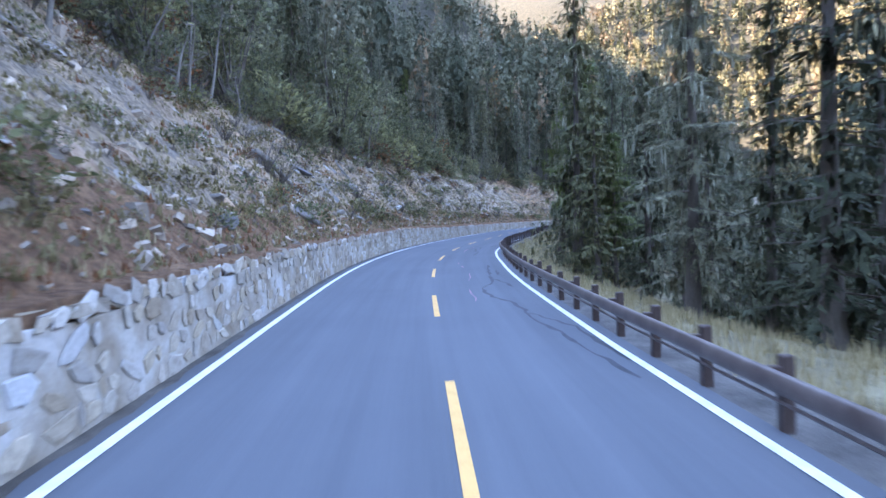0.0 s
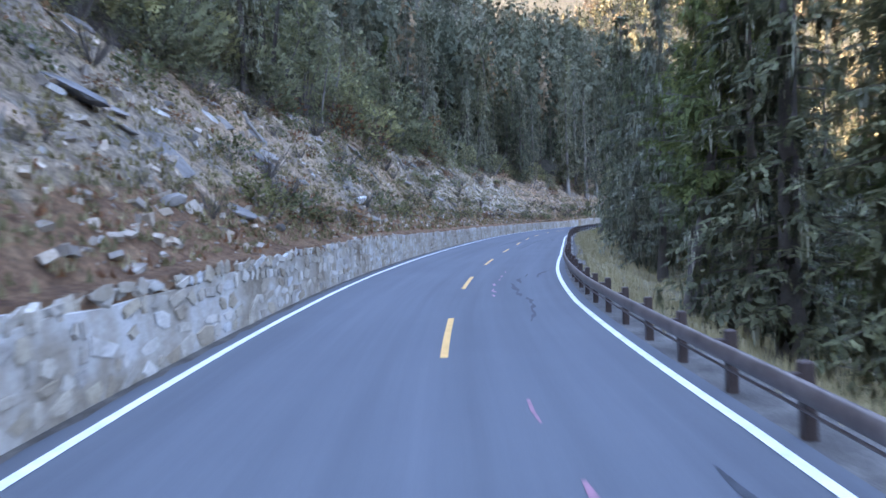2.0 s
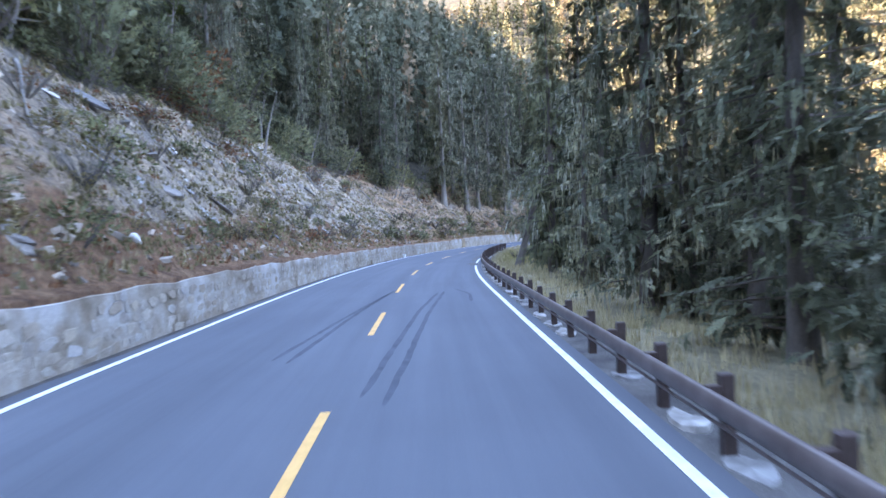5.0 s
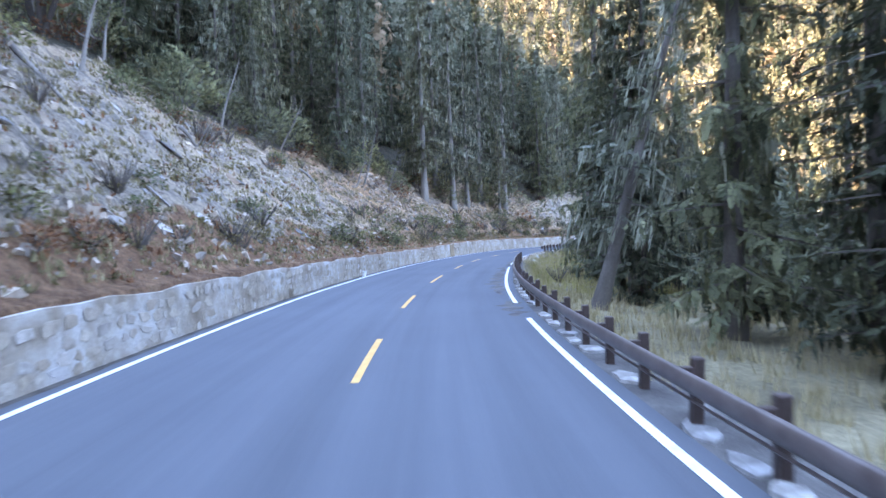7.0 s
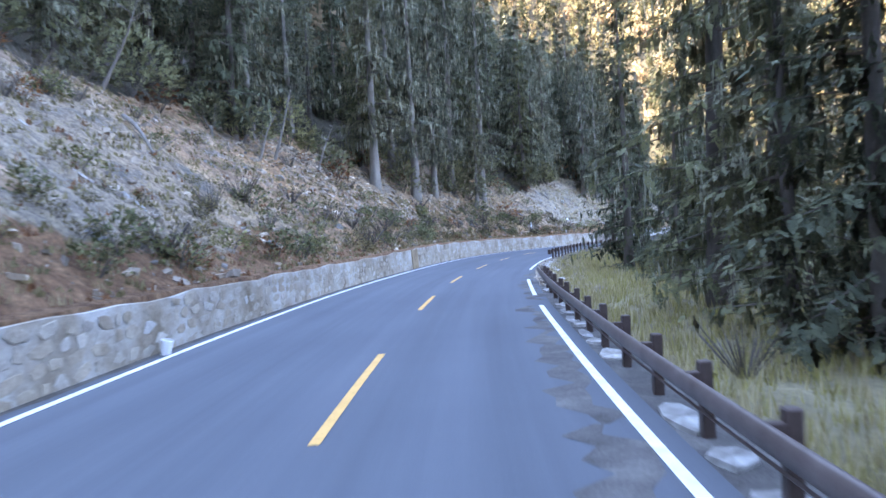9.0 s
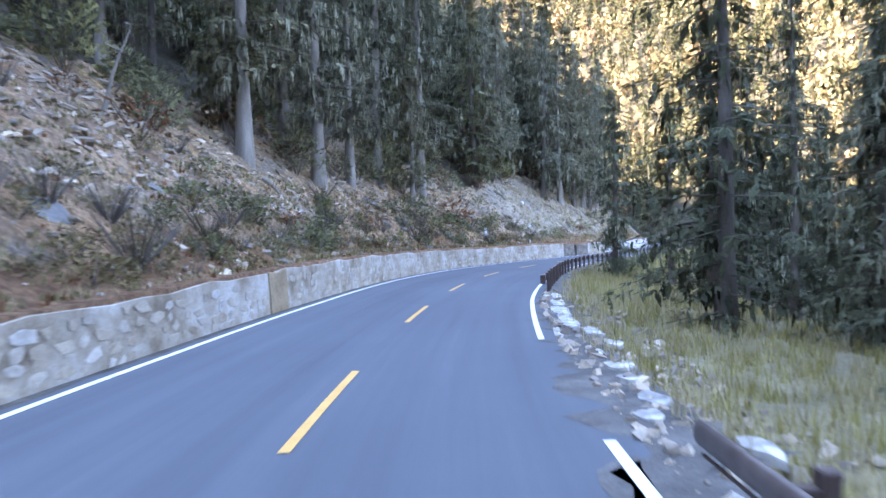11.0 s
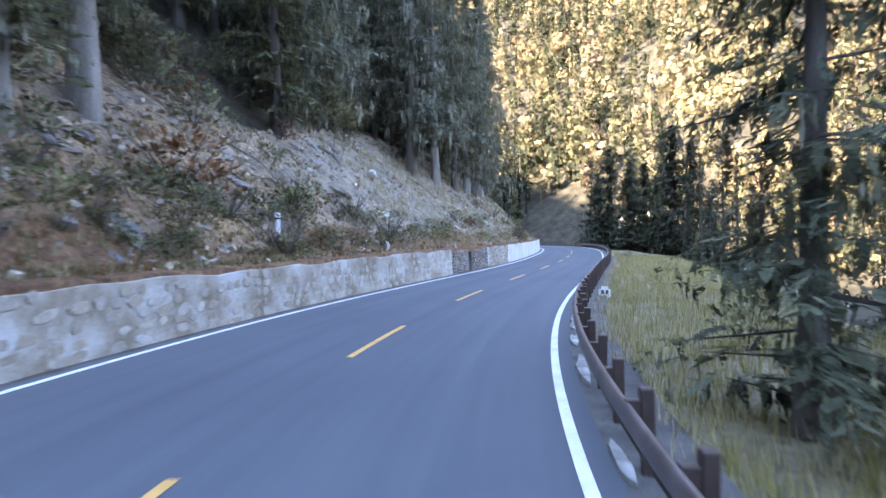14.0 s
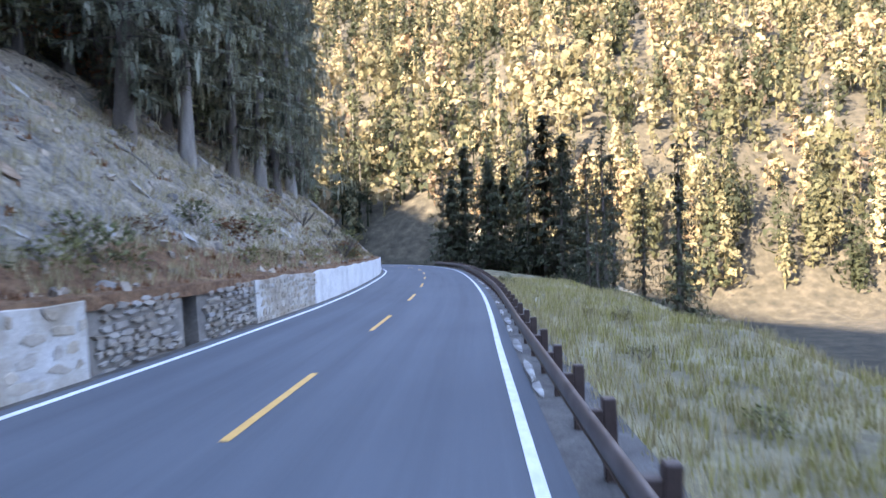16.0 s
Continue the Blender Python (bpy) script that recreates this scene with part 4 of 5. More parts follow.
def tree_thing(name, meshes, label, category, group):
    root = tagged(new(name), label, category, group=group)
    for nm, me in meshes:
        ob = new(nm, me)
        ob.parent = root
        if nm in ("lichen", "branch_spray", "stem"):
            ob["kind"] = "stuff"
        if nm == "lichen":
            ob["label"] = "hanging grey-green lichen"
    return root


SPRUCE = "tall dark spruce with grey trunk on the slope"
LICHENED = "spruce hung with grey-green lichen"
KINDS = [
    (SPRUCE, conifer_meshes(1, 21, 3.7, 0.05, 30, 8, 2.0)),
    (SPRUCE, conifer_meshes(2, 16, 3.4, 0.05, 26, 8, 0.8)),
    (LICHENED, conifer_meshes(3, 18, 3.5, 0.1, 27, 8, 7.0, bare=0.08, needle=NEEDLES_GREY)),
    (LICHENED, conifer_meshes(4, 13, 3.1, 0.07, 22, 7, 9.0, bare=0.12, droop=0.5, needle=NEEDLES_GREY)),
    ("young spruce with branches to the ground", conifer_meshes(5, 8, 2.4, 0.03, 19, 7, 0.3)),
    ("tall spruce with a bare pale trunk and lichen on its boughs", conifer_meshes(6, 23, 3.7, 0.16, 29, 8, 6.0, bare=0.1, needle=NEEDLES_GREY, bark=BARK_PALE)),
    ("slender light green pine beside the road", conifer_meshes(7, 13, 2.6, 0.3, 19, 11, 0.3, droop=0.08, needle=PINE_LIGHT)),
    ("half-dead grey tree draped in lichen", conifer_meshes(8, 13, 1.9, 0.2, 17, 3, 8.0, bare=0.75, droop=0.4, lean=0.03, needle=NEEDLES_GREY)),
    ("tall dense spruce beyond the bend, needles darkened for shade", conifer_meshes(9, 20, 4.2, 0.04, 30, 7, 0.2, droop=0.28, needle=NEEDLES_SHADED, size=0.95)),
    ("many-stemmed grey-green broadleaf tree on the slope", broadleaf_meshes(10, 5.5, 2.4, 8, 0.42, SHRUB_GREY)),
    ("spreading dull green broadleaf tree on the slope", broadleaf_meshes(11, 7.0, 2.8, 9, 0.45, SHRUB_DULL)),
    ("small rust-coloured autumn tree on the slope", broadleaf_meshes(12, 4.6, 1.9, 6, 0.4, SHRUB_RUST)),
    ("broad dense spruce with boughs to the ground, needles darkened for shade", conifer_meshes(13, 18, 5.0, 0.03, 32, 10, 0.2, droop=0.2, needle=NEEDLES_SHADED, size=1.3)),
]
TREE_NAMES = ("spruce", "spruce", "lichened_spruce", "lichened_spruce", "young_spruce", "tall_spruce", "pine", "dead_tree", "dark_spruce", "broadleaf_tree", "broadleaf_tree", "autumn_tree", "dark_spruce")


def plant(kind, x, y, scale=1.0, z=None, tilt=0.0, spin=None, seed=0):
    r = random.Random(seed * 131 + kind)
    if z is None:
        z = float(ground_z([x], [y])[0][0])
    m = Matrix.Translation((x, y, z - 0.1)) @ Matrix.Rotation(tilt, 4, "Y") @ Matrix.Rotation(r.uniform(0, 6.28) if spin is None else spin, 4, "Z")
    sc = scale * r.uniform(0.85, 1.15)
    if PROTO_AT[kind] is None:
        PROTO_AT[kind] = tree_thing(TREE_NAMES[kind], KINDS[kind][1], KINDS[kind][0], "tree", "forest trees")
        t = PROTO_AT[kind]
        t.matrix_basis = m @ Matrix.Scale(sc, 4)
    else:
        src = PROTO_AT[kind]
        t = copy_thing(src, m)
        t.scale = (sc, sc, sc * r.uniform(0.92, 1.1))
    return t


PROTO_AT = [None] * len(KINDS)

# trees that stand out one by one
for kind, s, o, sc, tilt, sd in ((6, 45, 7.0, 1.25, 0.16, 1), (6, 52, 8.6, 0.85, 0.04, 14), (6, 38, 9.8, 0.8, 0.0, 15), (7, 105.5, 6.1, 1.25, 0.3, 2), (8, 96, 10.5, 0.72, 0.0, 3), (8, 113, 9.5, 0.75, 0.0, 4), (3, 88, 7.8, 0.8, 0.05, 5), (8, 147, 8.6, 0.85, 0.0, 6),
                                 (3, 66, 8.0, 0.8, 0, 7), (2, 58, 8.5, 0.8, 0, 8), (1, 119, 9.2, 0.95, 0, 9), (2, 124, 9.5, 0.85, 0, 10), (3, 80, 9.5, 0.9, 0, 11), (1, 36, 8.5, 0.8, 0, 13), (1, 171, 6.7, 0.72, 0.0, 16), (8, 181, 13.5, 0.75, 0.0, 17), (8, 184, 16, 0.8, 0.0, 18), (1, 178, 17, 0.9, 0.0, 19), (8, 190, 15, 0.7, 0.0, 20), (1, 187, 19, 0.9, 0.0, 21), (8, 174, 13, 0.75, 0.0, 22), (8, 194, 19, 0.8, 0.0, 23), (8, 177, 21, 0.9, 0.0, 24)):
    p = at_road(s, o)
    plant(kind, p.x, p.y, sc, tilt=tilt, seed=sd, spin=0.0 if tilt else None)
for i, (x, y) in enumerate(((34.8, 162.7), (38.0, 166.6), (41.8, 171.8), (44.2, 170.6), (30.0, 158.5), (33.6, 166.5), (46.5, 174.5))):
    plant(5, x, y, 1.05 if i != 3 else 0.6, seed=40 + i)
for i, (x, y, k, sc) in enumerate(((149, 231, 8, 1.4), (144.5, 228, 8, 1.15), (153, 234, 8, 1.25), (143, 236, 8, 1.05), (138, 230, 8, 0.85), (157, 228, 8, 1.0), (147, 224, 8, 0.9), (151.5, 238, 8, 1.1),
                                   (121, 198, 8, 0.8), (125.5, 195, 8, 0.8), (129, 201, 8, 1.05), (123, 203, 8, 0.85), (131, 193, 8, 0.8), (115, 196, 8, 0.75), (140, 205, 8, 0.9), (146, 212, 8, 0.8), (134, 214, 8, 1.0))):
    plant(k, x, y, sc, seed=60 + i)
# dark needles stand in for the spur's shadow on this group
for i, (x, y, sc) in enumerate(((193, 328, 1.25), (189, 313, 1.1), (182, 296, 0.9), (194, 311, 1.2), (184, 317, 1.2), (186, 303, 1.0), (198, 335, 1.3), (204, 341, 1.2), (190, 322, 1.3), (180, 305, 1.1), (200, 325, 1.1), (210, 350, 1.25))):
    plant(8, x, y, sc, seed=90 + i)
# broad spruces on the outside of the last bend
for i, (x, y, sc) in enumerate(((131.5, 225.0, 0.75), (136.4, 226.3, 1.0), (133.6, 220.2, 1.05), (141.8, 222.9, 1.0), (139.5, 219.0, 0.8), (126.3, 207.1, 1.05), (131.3, 207.3, 1.15), (136.3, 207.5, 0.7))):
    plant(12, x, y, sc, seed=120 + i)

# tall trees along the brow of the spur
sp = random.Random(51)
for i in range(20):
    s = 200 + i * 3.1
    p = at_road(s, float(wall_face(s)) - float(bank_top(s)) - 0.6 - (i % 3) * 2.2 - sp.uniform(0, 1.0))
    plant(sp.choice((2, 3, 7, 5, 3, 7)), p.x, p.y, sp.uniform(0.95, 1.2), seed=7000 + i)

for i, (s, o, k, sc) in enumerate(((212, -11.2, 2, 1.15), (216, -10.4, 5, 1.0), (221, -9.9, 2, 1.2), (226, -9.7, 5, 1.02), (231, -10.1, 2, 1.25), (237, -10.3, 5, 1.05), (243, -10.7, 3, 1.6), (249, -11.2, 5, 1.0), (228, -12.4, 0, 1.15), (219, -12.8, 0, 1.2))):
    p = at_road(s, o)
    plant(k, p.x, p.y, sc, seed=7100 + i)

# the forest on both sides
fr = random.Random(5)
taken = []


def free(x, y, gap):
    for a, b in taken:
        if (a - x) ** 2 + (b - y) ** 2 < gap * gap:
            return False
    taken.append((x, y))
    return True


made = 0
tries = 0
while made < 185 and tries < 12000:
    tries += 1
    s = fr.uniform(16, 262)
    edge = -float(wall_face(s)) + float(bank_top(s))
    depth = fr.random() ** 1.2 * 19
    p = at_road(s, -(edge + 0.4 + depth))
    leafy_part = s < 122 and depth < 13
    if not free(p.x, p.y, 2.0 if leafy_part else 2.9) or (150 < s < 182 and depth < 7 and fr.random() < 0.8):
        continue
    if leafy_part and fr.random() < 0.74:
        kind = fr.choices((9, 10, 11, 4), (5, 5, 1.3, 1))[0]
        size = fr.uniform(0.65, 1.2)
    else:
        kind = fr.choices(range(8), (6, 5, 6, 5, 2.0, 3, 0.3, 1.6))[0]
        size = fr.uniform(0.7, 1.0) * float(table(s, [(0, 0.8), (110, 0.85), (140, 1.0), (170, 1.12), (262, 1.2)])) * (0.9 if depth < 5 else 1.05)
    plant(kind, p.x, p.y, size, seed=1000 + made)
    made += 1
made = 0
tries = 0
while made < 88 and tries < 9000:
    tries += 1
    s = fr.uniform(5, 235)
    o = 8.0 + fr.random() ** 1.5 * 17
    if s > 165 and (o < 15 or fr.random() < 0.6):
        continue
    p = at_road(s, o)
    if not free(p.x, p.y, 2.5):
        continue
    kind = fr.choices(range(9), (6, 6, 2, 2.5, 3, 0, 0.6, 0.7, 5))[0]
    plant(kind, p.x, p.y, fr.uniform(0.65, 0.95) * (0.9 if kind == 8 else 1.0), seed=3000 + made)
    made += 1


# ---- far woods ----
def far_tree(r, h, wide, lobes, n, slim, grain=0.8):
    """A light tree: round lobes of foliage, each a shell of loose clumps; returns verts, faces and normals."""
    v, f, nrm = [], [], []
    for i in range(lobes):
        q = (i + r.uniform(0.1, 0.9)) / lobes
        a = r.uniform(0, 6.28)
        if slim:
            reach, rad, z = wide * (1 - q) * 0.55, wide * (0.75 * (1 - q) + 0.22), h * (0.12 + 0.84 * q)
        else:
            reach, rad, z = wide * 0.62 * math.sqrt(max(0.05, 1 - (2 * q - 0.9) ** 2)), wide * r.uniform(0.42, 0.62), h * (0.28 + 0.6 * q)
        c = Vector((reach * math.cos(a), reach * math.sin(a), z))
        for _ in range(n):
            d = Vector((r.gauss(0, 1), r.gauss(0, 1), r.gauss(0.25, 0.9))).normalized()
            tall = 1.5 if slim else 0.9
            p = c + Vector((d.x, d.y, d.z * tall)) * rad * r.uniform(0.75, 1.12)
            u = d.orthogonal().normalized()
            u = Matrix.Rotation(r.uniform(0, 6.28), 3, d) @ u
            w = d.cross(u) + d * r.uniform(-0.5, 0.5)
            size = rad * r.uniform(0.42, 0.8) * grain
            k = len(v)
            for j in range(5):
                t = 6.283 * (j + r.uniform(-0.3, 0.3)) / 5
                v.append(tuple(p + (u * math.cos(t) + w * math.sin(t)) * size * r.uniform(0.5, 1.15)))
            f.append((k, k + 1, k + 2, k + 3, k + 4))
            nn = (d + Vector((r.gauss(0, 0.12), r.gauss(0, 0.12), r.gauss(0.12, 0.12)))).normalized()
            nrm += [tuple(nn)] * 5
    tv, tf = trunk_verts(h * 0.9, 0.2, 0, r, 4, 2)
    k = len(v)
    v += tv
    f += [tuple(i + k for i in q) for q in tf]
    nrm += [tuple(Vector((x, y, 0.01)).normalized()) for x, y, z in tv]
    return v, f, nrm


class Woods(Pile):
    def tree(self, shape, m, tone):
        v, f, nrm = shape
        self.add(v, f, m)
        a = np.array(m.to_3x3().normalized())
        self.normals.append(np.asarray(nrm) @ a.T)
        self.tones.append(np.full(len(v), tone))

    def finish(self, name, material):
        ob = self.build(name, material)
        n = np.concatenate(self.normals)
        n /= np.linalg.norm(n, axis=1, keepdims=True) + 1e-6
        ob.data.normals_split_custom_set_from_vertices(n.tolist())
        t = np.concatenate(self.tones)
        layer = ob.data.color_attributes.new("tone", "FLOAT_COLOR", "POINT")
        layer.data.foreach_set("color", np.stack([t, t, t, np.ones(len(t))], 1).ravel().astype(np.float32))
        return ob


wr = random.Random(8)
FAR_SHAPES = {"spruce": [far_tree(wr, 18, 2.6, 7, 7, True, 0.85) for _ in range(8)], "oak": [far_tree(wr, 13, 4.2, 8, 7, False, 0.85) for _ in range(10)],
              "near oak": [far_tree(wr, 13, 4.2, 10, 24, False, 0.45) for _ in range(5)], "near spruce": [far_tree(wr, 18, 2.7, 12, 18, True, 0.52) for _ in range(5)],
              "mid": [far_tree(wr, 17, 2.7, 11, 12, True, 0.65) for _ in range(6)]}
woods = {k: Woods() for k in ("far", "upper", "mid", "below")}


def grow(store, shape, x, y, z, k, tone):
    woods[store].tree(wr.choice(FAR_SHAPES[shape]), Matrix.Translation((x, y, z - 0.3)) @ Matrix.Rotation(wr.uniform(0, 6.28), 4, "Z") @ Matrix.Diagonal((k, k, k * wr.uniform(0.9, 1.25), 1)), tone)


xs = np.array([wr.uniform(60, 400) for _ in range(14000)])
ys = np.array([wr.uniform(150, 520) for _ in range(14000)])
zs, ss_, os_ = ground_z(xs, ys)
fh = far_hills(xs, ys)
count = 0
for x, y, z, h in zip(xs, ys, zs, fh):
    if z > h + 0.05 or z < -9 or z > 185 or count > 3200:
        continue
    if (x - 170) ** 2 + (y - 268) ** 2 < 250 or (150 < x < 192 and 204 < y < 262 and wr.random() < 0.5):
        continue
    count += 1
    # tone clumps imitate lit and shaded groups of trees
    golden = wr.random() < 0.38 + 0.3 * wobble(x, y, 35.0, 3.0) + 0.35 * wobble(x, y, 16.0, 6.0)
    near = "near " if (x - 110) ** 2 + (y - 180) ** 2 < 120 ** 2 else ""
    grow("far", near + ("oak" if golden and wr.random() < 0.45 else "spruce"), x, y, z, wr.uniform(0.6, 1.15), wr.uniform(0.45, 1.0) if golden else wr.random() * 0.6)
for i in range(520):
    p = at_road(wr.uniform(-30, 300), -(48 + wr.random() * 110))
    grow("upper", "spruce", p.x, p.y, float(ground_z([p.x], [p.y])[0][0]), wr.uniform(0.7, 1.1), wr.random())
done = 0
while done < 520:
    s = wr.uniform(5, 290)
    p = at_road(s, float(wall_face(s)) - float(bank_top(s)) - wr.uniform(14, 46))
    if not free(p.x, p.y, 2.6):
        continue
    grow("mid", "mid", p.x, p.y, float(ground_z([p.x], [p.y])[0][0]), wr.uniform(0.6, 1.1) if s < 110 else wr.uniform(1.0, 1.45), wr.random())
    done += 1
done = 0
while done < 210:
    s = wr.uniform(-10, 200)
    p = at_road(s, wr.uniform(20, 55))
    if s > 150 and wr.random() < 0.6:
        done += 1
        continue
    if not free(p.x, p.y, 3.0):
        continue
    grow("below", "mid", p.x, p.y, float(ground_z([p.x], [p.y])[0][0]), wr.uniform(0.7, 1.1), wr.random() * 0.7)
    done += 1
tagged(woods["far"].finish("far_woods", WOODS_SUNNY), "far slope woods of round crowns and spruce, toned golden sunlit and dark shaded", "woods", kind="stuff")
tagged(woods["upper"].finish("upper_woods", WOODS_SHADY), "dark evergreen woods high on the shaded slope", "woods", kind="stuff")
tagged(woods["mid"].finish("hillside_woods", WOODS_SHADY), "dense dark spruce woods behind the forest edge", "woods", kind="stuff")
tagged(woods["below"].finish("valley_woods", WOODS_SHADY), "dark spruce woods below the road", "woods", kind="stuff")


# ---- shrubs, grass, stones ----
def shrub_mesh(name, seed, h, wide, n, leaf, material, stems=9):
    r = random.Random(seed)
    v, f = [], []
    for _ in range(n):
        a, q = r.uniform(0, 6.28), r.random() ** 0.6
        el = r.uniform(0.05, 1.0)
        p = Vector((wide * q * math.cos(a) * math.sqrt(1 - 0.6 * el), wide * q * math.sin(a) * math.sqrt(1 - 0.6 * el), h * el * (1 - 0.35 * q)))
        d = Vector((math.cos(a) * q + r.uniform(-0.6, 0.6), math.sin(a) * q + r.uniform(-0.6, 0.6), r.uniform(-0.2, 1))).normalized()
        side = d.cross(Vector((r.uniform(-1, 1), r.uniform(-1, 1), r.uniform(-1, 1)))).normalized()
        b = len(v)
        v += [tuple(x) for x in kite(p, d, side, leaf * r.uniform(0.6, 1.4), leaf * r.uniform(0.3, 0.6))]
        f.append((b, b + 1, b + 2, b + 3))
    me = bpy.data.meshes.new("foliage")
    me.from_pydata(v, [], f)
    me.materials.append(material)
    soften(me, lambda c: np.array([[0, 0, h * 0.25]]), 0.4)
    st = Pile()
    for _ in range(stems):
        a = r.uniform(0, 6.28)
        st.add(*limb(Vector((0, 0, -0.1)), Vector((wide * 0.75 * math.cos(a), wide * 0.75 * math.sin(a), h * r.uniform(0.6, 1.0))), 0.02, 0.006))
    sm = bpy.data.meshes.new("stem")
    sm.from_pydata(np.concatenate(st.verts).tolist(), [], st.faces)
    sm.materials.append(BARK)
    return [("foliage", me), ("stem", sm)]


SHRUBS = [
    ("green_shrub", "dense dark green shrub on the bank", shrub_mesh("g", 1, 1.3, 1.0, 220, 0.25, SHRUB_GREEN, 6)),
    ("olive_shrub", "low olive shrub on the stony bank", shrub_mesh("o", 2, 0.8, 0.8, 150, 0.2, SHRUB_OLIVE, 6)),
    ("rust_shrub", "rust-coloured autumn shrub on the bank", shrub_mesh("r", 3, 1.1, 0.9, 170, 0.21, SHRUB_RUST, 6)),
    ("bare_shrub", "leafless grey twiggy shrub on the bank", shrub_mesh("b", 4, 1.4, 1.1, 60, 0.12, SHRUB_OLIVE, 40)),
    ("broadleaf_shrub", "tall grey-green broadleaf shrub at the forest edge", shrub_mesh("t", 5, 3.6, 1.9, 340, 0.48, SHRUB_GREY, 12)),
]
SHRUB_AT = [None] * len(SHRUBS)


def put_shrub(k, s, o, sc, seed):
    r = random.Random(seed)
    p = at_road(s, o)
    p.z = float(height(np.array([s]), np.array([o]))[0]) - 0.05
    m = Matrix.Translation(p) @ Matrix.Rotation(r.uniform(0, 6.28), 4, "Z")
    if SHRUB_AT[k] is None:
        SHRUB_AT[k] = tree_thing(SHRUBS[k][0], SHRUBS[k][2], SHRUBS[k][1], "shrub", "bank shrubs")
        SHRUB_AT[k].matrix_basis = m @ Matrix.Scale(sc, 4)
    else:
        t = copy_thing(SHRUB_AT[k], m)
        t.scale = (sc * r.uniform(0.8, 1.3), sc * r.uniform(0.8, 1.3), sc)


br = random.Random(17)
for i in range(460):
    s = br.uniform(0, 250)
    bt = float(bank_top(s))
    q = br.random()
    a = 0.7 + (br.random() ** 2.2) * 3.0 if q < 0.5 else br.uniform(0.5, bt)
    if 192 < s < 240 and a > 2.5 and br.random() < 0.8:
        continue
    k = br.choices((0, 1, 2, 3), (3, 5, 1.6, 2))[0]
    put_shrub(k, s, float(wall_face(s)) - 0.4 - a, br.uniform(0.3, 0.95), i)
for i in range(150):
    s = br.uniform(4, 75) if i < 55 else br.uniform(75, 200)
    put_shrub(br.choices((0, 1, 3), (2, 3, 0.7))[0], s, float(wall_face(s)) - 0.9 - br.random() * 2.2, br.uniform(0.25, 0.7), 1200 + i)
for i in range(300):
    s = br.uniform(10, 265) if i % 3 else br.uniform(15, 130)
    a = float(bank_top(s)) + br.uniform(-0.8, 6)
    k = br.choices((4, 0, 2, 3), (6, 1.2, 2.2, 2))[0]
    put_shrub(k, s, float(wall_face(s)) - 0.4 - a, br.uniform(0.5, 1.25) * (1.7 if k == 2 else 1.0), 500 + i)
for i in range(40):
    s = br.uniform(60, 235)
    put_shrub(br.choices((0, 1, 3), (2, 3, 1))[0], s, float(right_edge(s)) + br.uniform(2.5, 9), br.uniform(0.3, 0.7), 800 + i)
# shrubs that stand out one by one
for i, (k, s, o, sc) in enumerate(((2, 180.5, -8.0, 2.0), (2, 181.2, -7.5, 1.3), (2, 150.5, -10.8, 1.7), (0, 174.5, -6.8, 0.9), (1, 176.0, -7.0, 1.1), (0, 178.0, -7.4, 0.9), (3, 181.5, -6.9, 0.9), (0, 183.5, -6.7, 0.9), (1, 185.2, -6.6, 1.0), (1, 189.0, -6.6, 0.7),
                                   (0, 158.0, -6.7, 0.9), (3, 160.0, -7.0, 0.9), (0, 161.0, -7.9, 0.8), (0, 171.5, -8.1, 1.1), (0, 173.5, -7.7, 1.2), (2, 155.0, -6.9, 0.8))):
    put_shrub(k, s, o, sc, 1700 + i)
for i in range(90):
    s = br.uniform(138, 192)
    put_shrub(br.choices((0, 1, 3), (1.5, 3, 1.5))[0], s, float(wall_face(s)) - 1.2 - br.random() * 2.4, br.uniform(0.4, 0.95), 1500 + i)
for i in range(170):
    s = br.uniform(8, 130)
    bt = float(bank_top(s))
    put_shrub(br.choices((0, 1, 2, 3, 4), (3, 3, 1.2, 3, 1.2))[0], s, float(wall_face(s)) - 0.4 - bt * br.uniform(0.55, 1.05), br.uniform(0.45, 1.0), 2200 + i)
put_shrub(0, 178, 7.6, 1.0, 900)
put_shrub(0, 171, 7.2, 0.9, 901)


def tufts(name, label, material, places, blades, hmax, seed, width=0.012):
    r = random.Random(seed)
    v, f = [], []
    for s, o in places:
        p = at_road(s, o)
        p.z = float(height(np.array([s]), np.array([o]))[0]) - 0.02
        for _ in range(blades):
            a = r.uniform(0, 6.28)
            q = p + Vector((r.uniform(-0.18, 0.18), r.uniform(-0.18, 0.18), 0))
            hh = hmax * r.uniform(0.4, 1.0)
            top = q + Vector((math.cos(a) * hh * 0.35, math.sin(a) * hh * 0.35, hh))
            sd = Vector((-math.sin(a), math.cos(a), 0)) * width
            b = len(v)
            v += [tuple(q - sd), tuple(q + sd), tuple(top)]
            f.append((b, b + 1, b + 2))
    tagged(mesh_object(name, v, f, material), label, "grass", kind="stuff")


gr = random.Random(23)
tufts("verge_grass", "tall dry yellow grass on the verge", GRASS_DRY, [(lambda s: (s, float(right_edge(s)) + 1.0 + gr.random() ** 1.3 * 9))(gr.uniform(4, 240)) for _ in range(6400)], 11, 0.5, 1)
tufts("verge_grass", "green grass among the dry blades", GRASS_GREEN, [(lambda s: (s, float(right_edge(s)) + 1.2 + gr.random() * 8))(gr.uniform(110, 240)) for _ in range(4200)], 10, 0.46, 2)
tufts("bank_grass", "pale dry grass tufts on the bank", GRASS_DRY, [(lambda s: (s, float(wall_face(s)) - 0.6 - gr.random() ** 1.5 * float(bank_top(s))))(gr.uniform(0, 250)) for _ in range(2200)], 10, 0.3, 3)
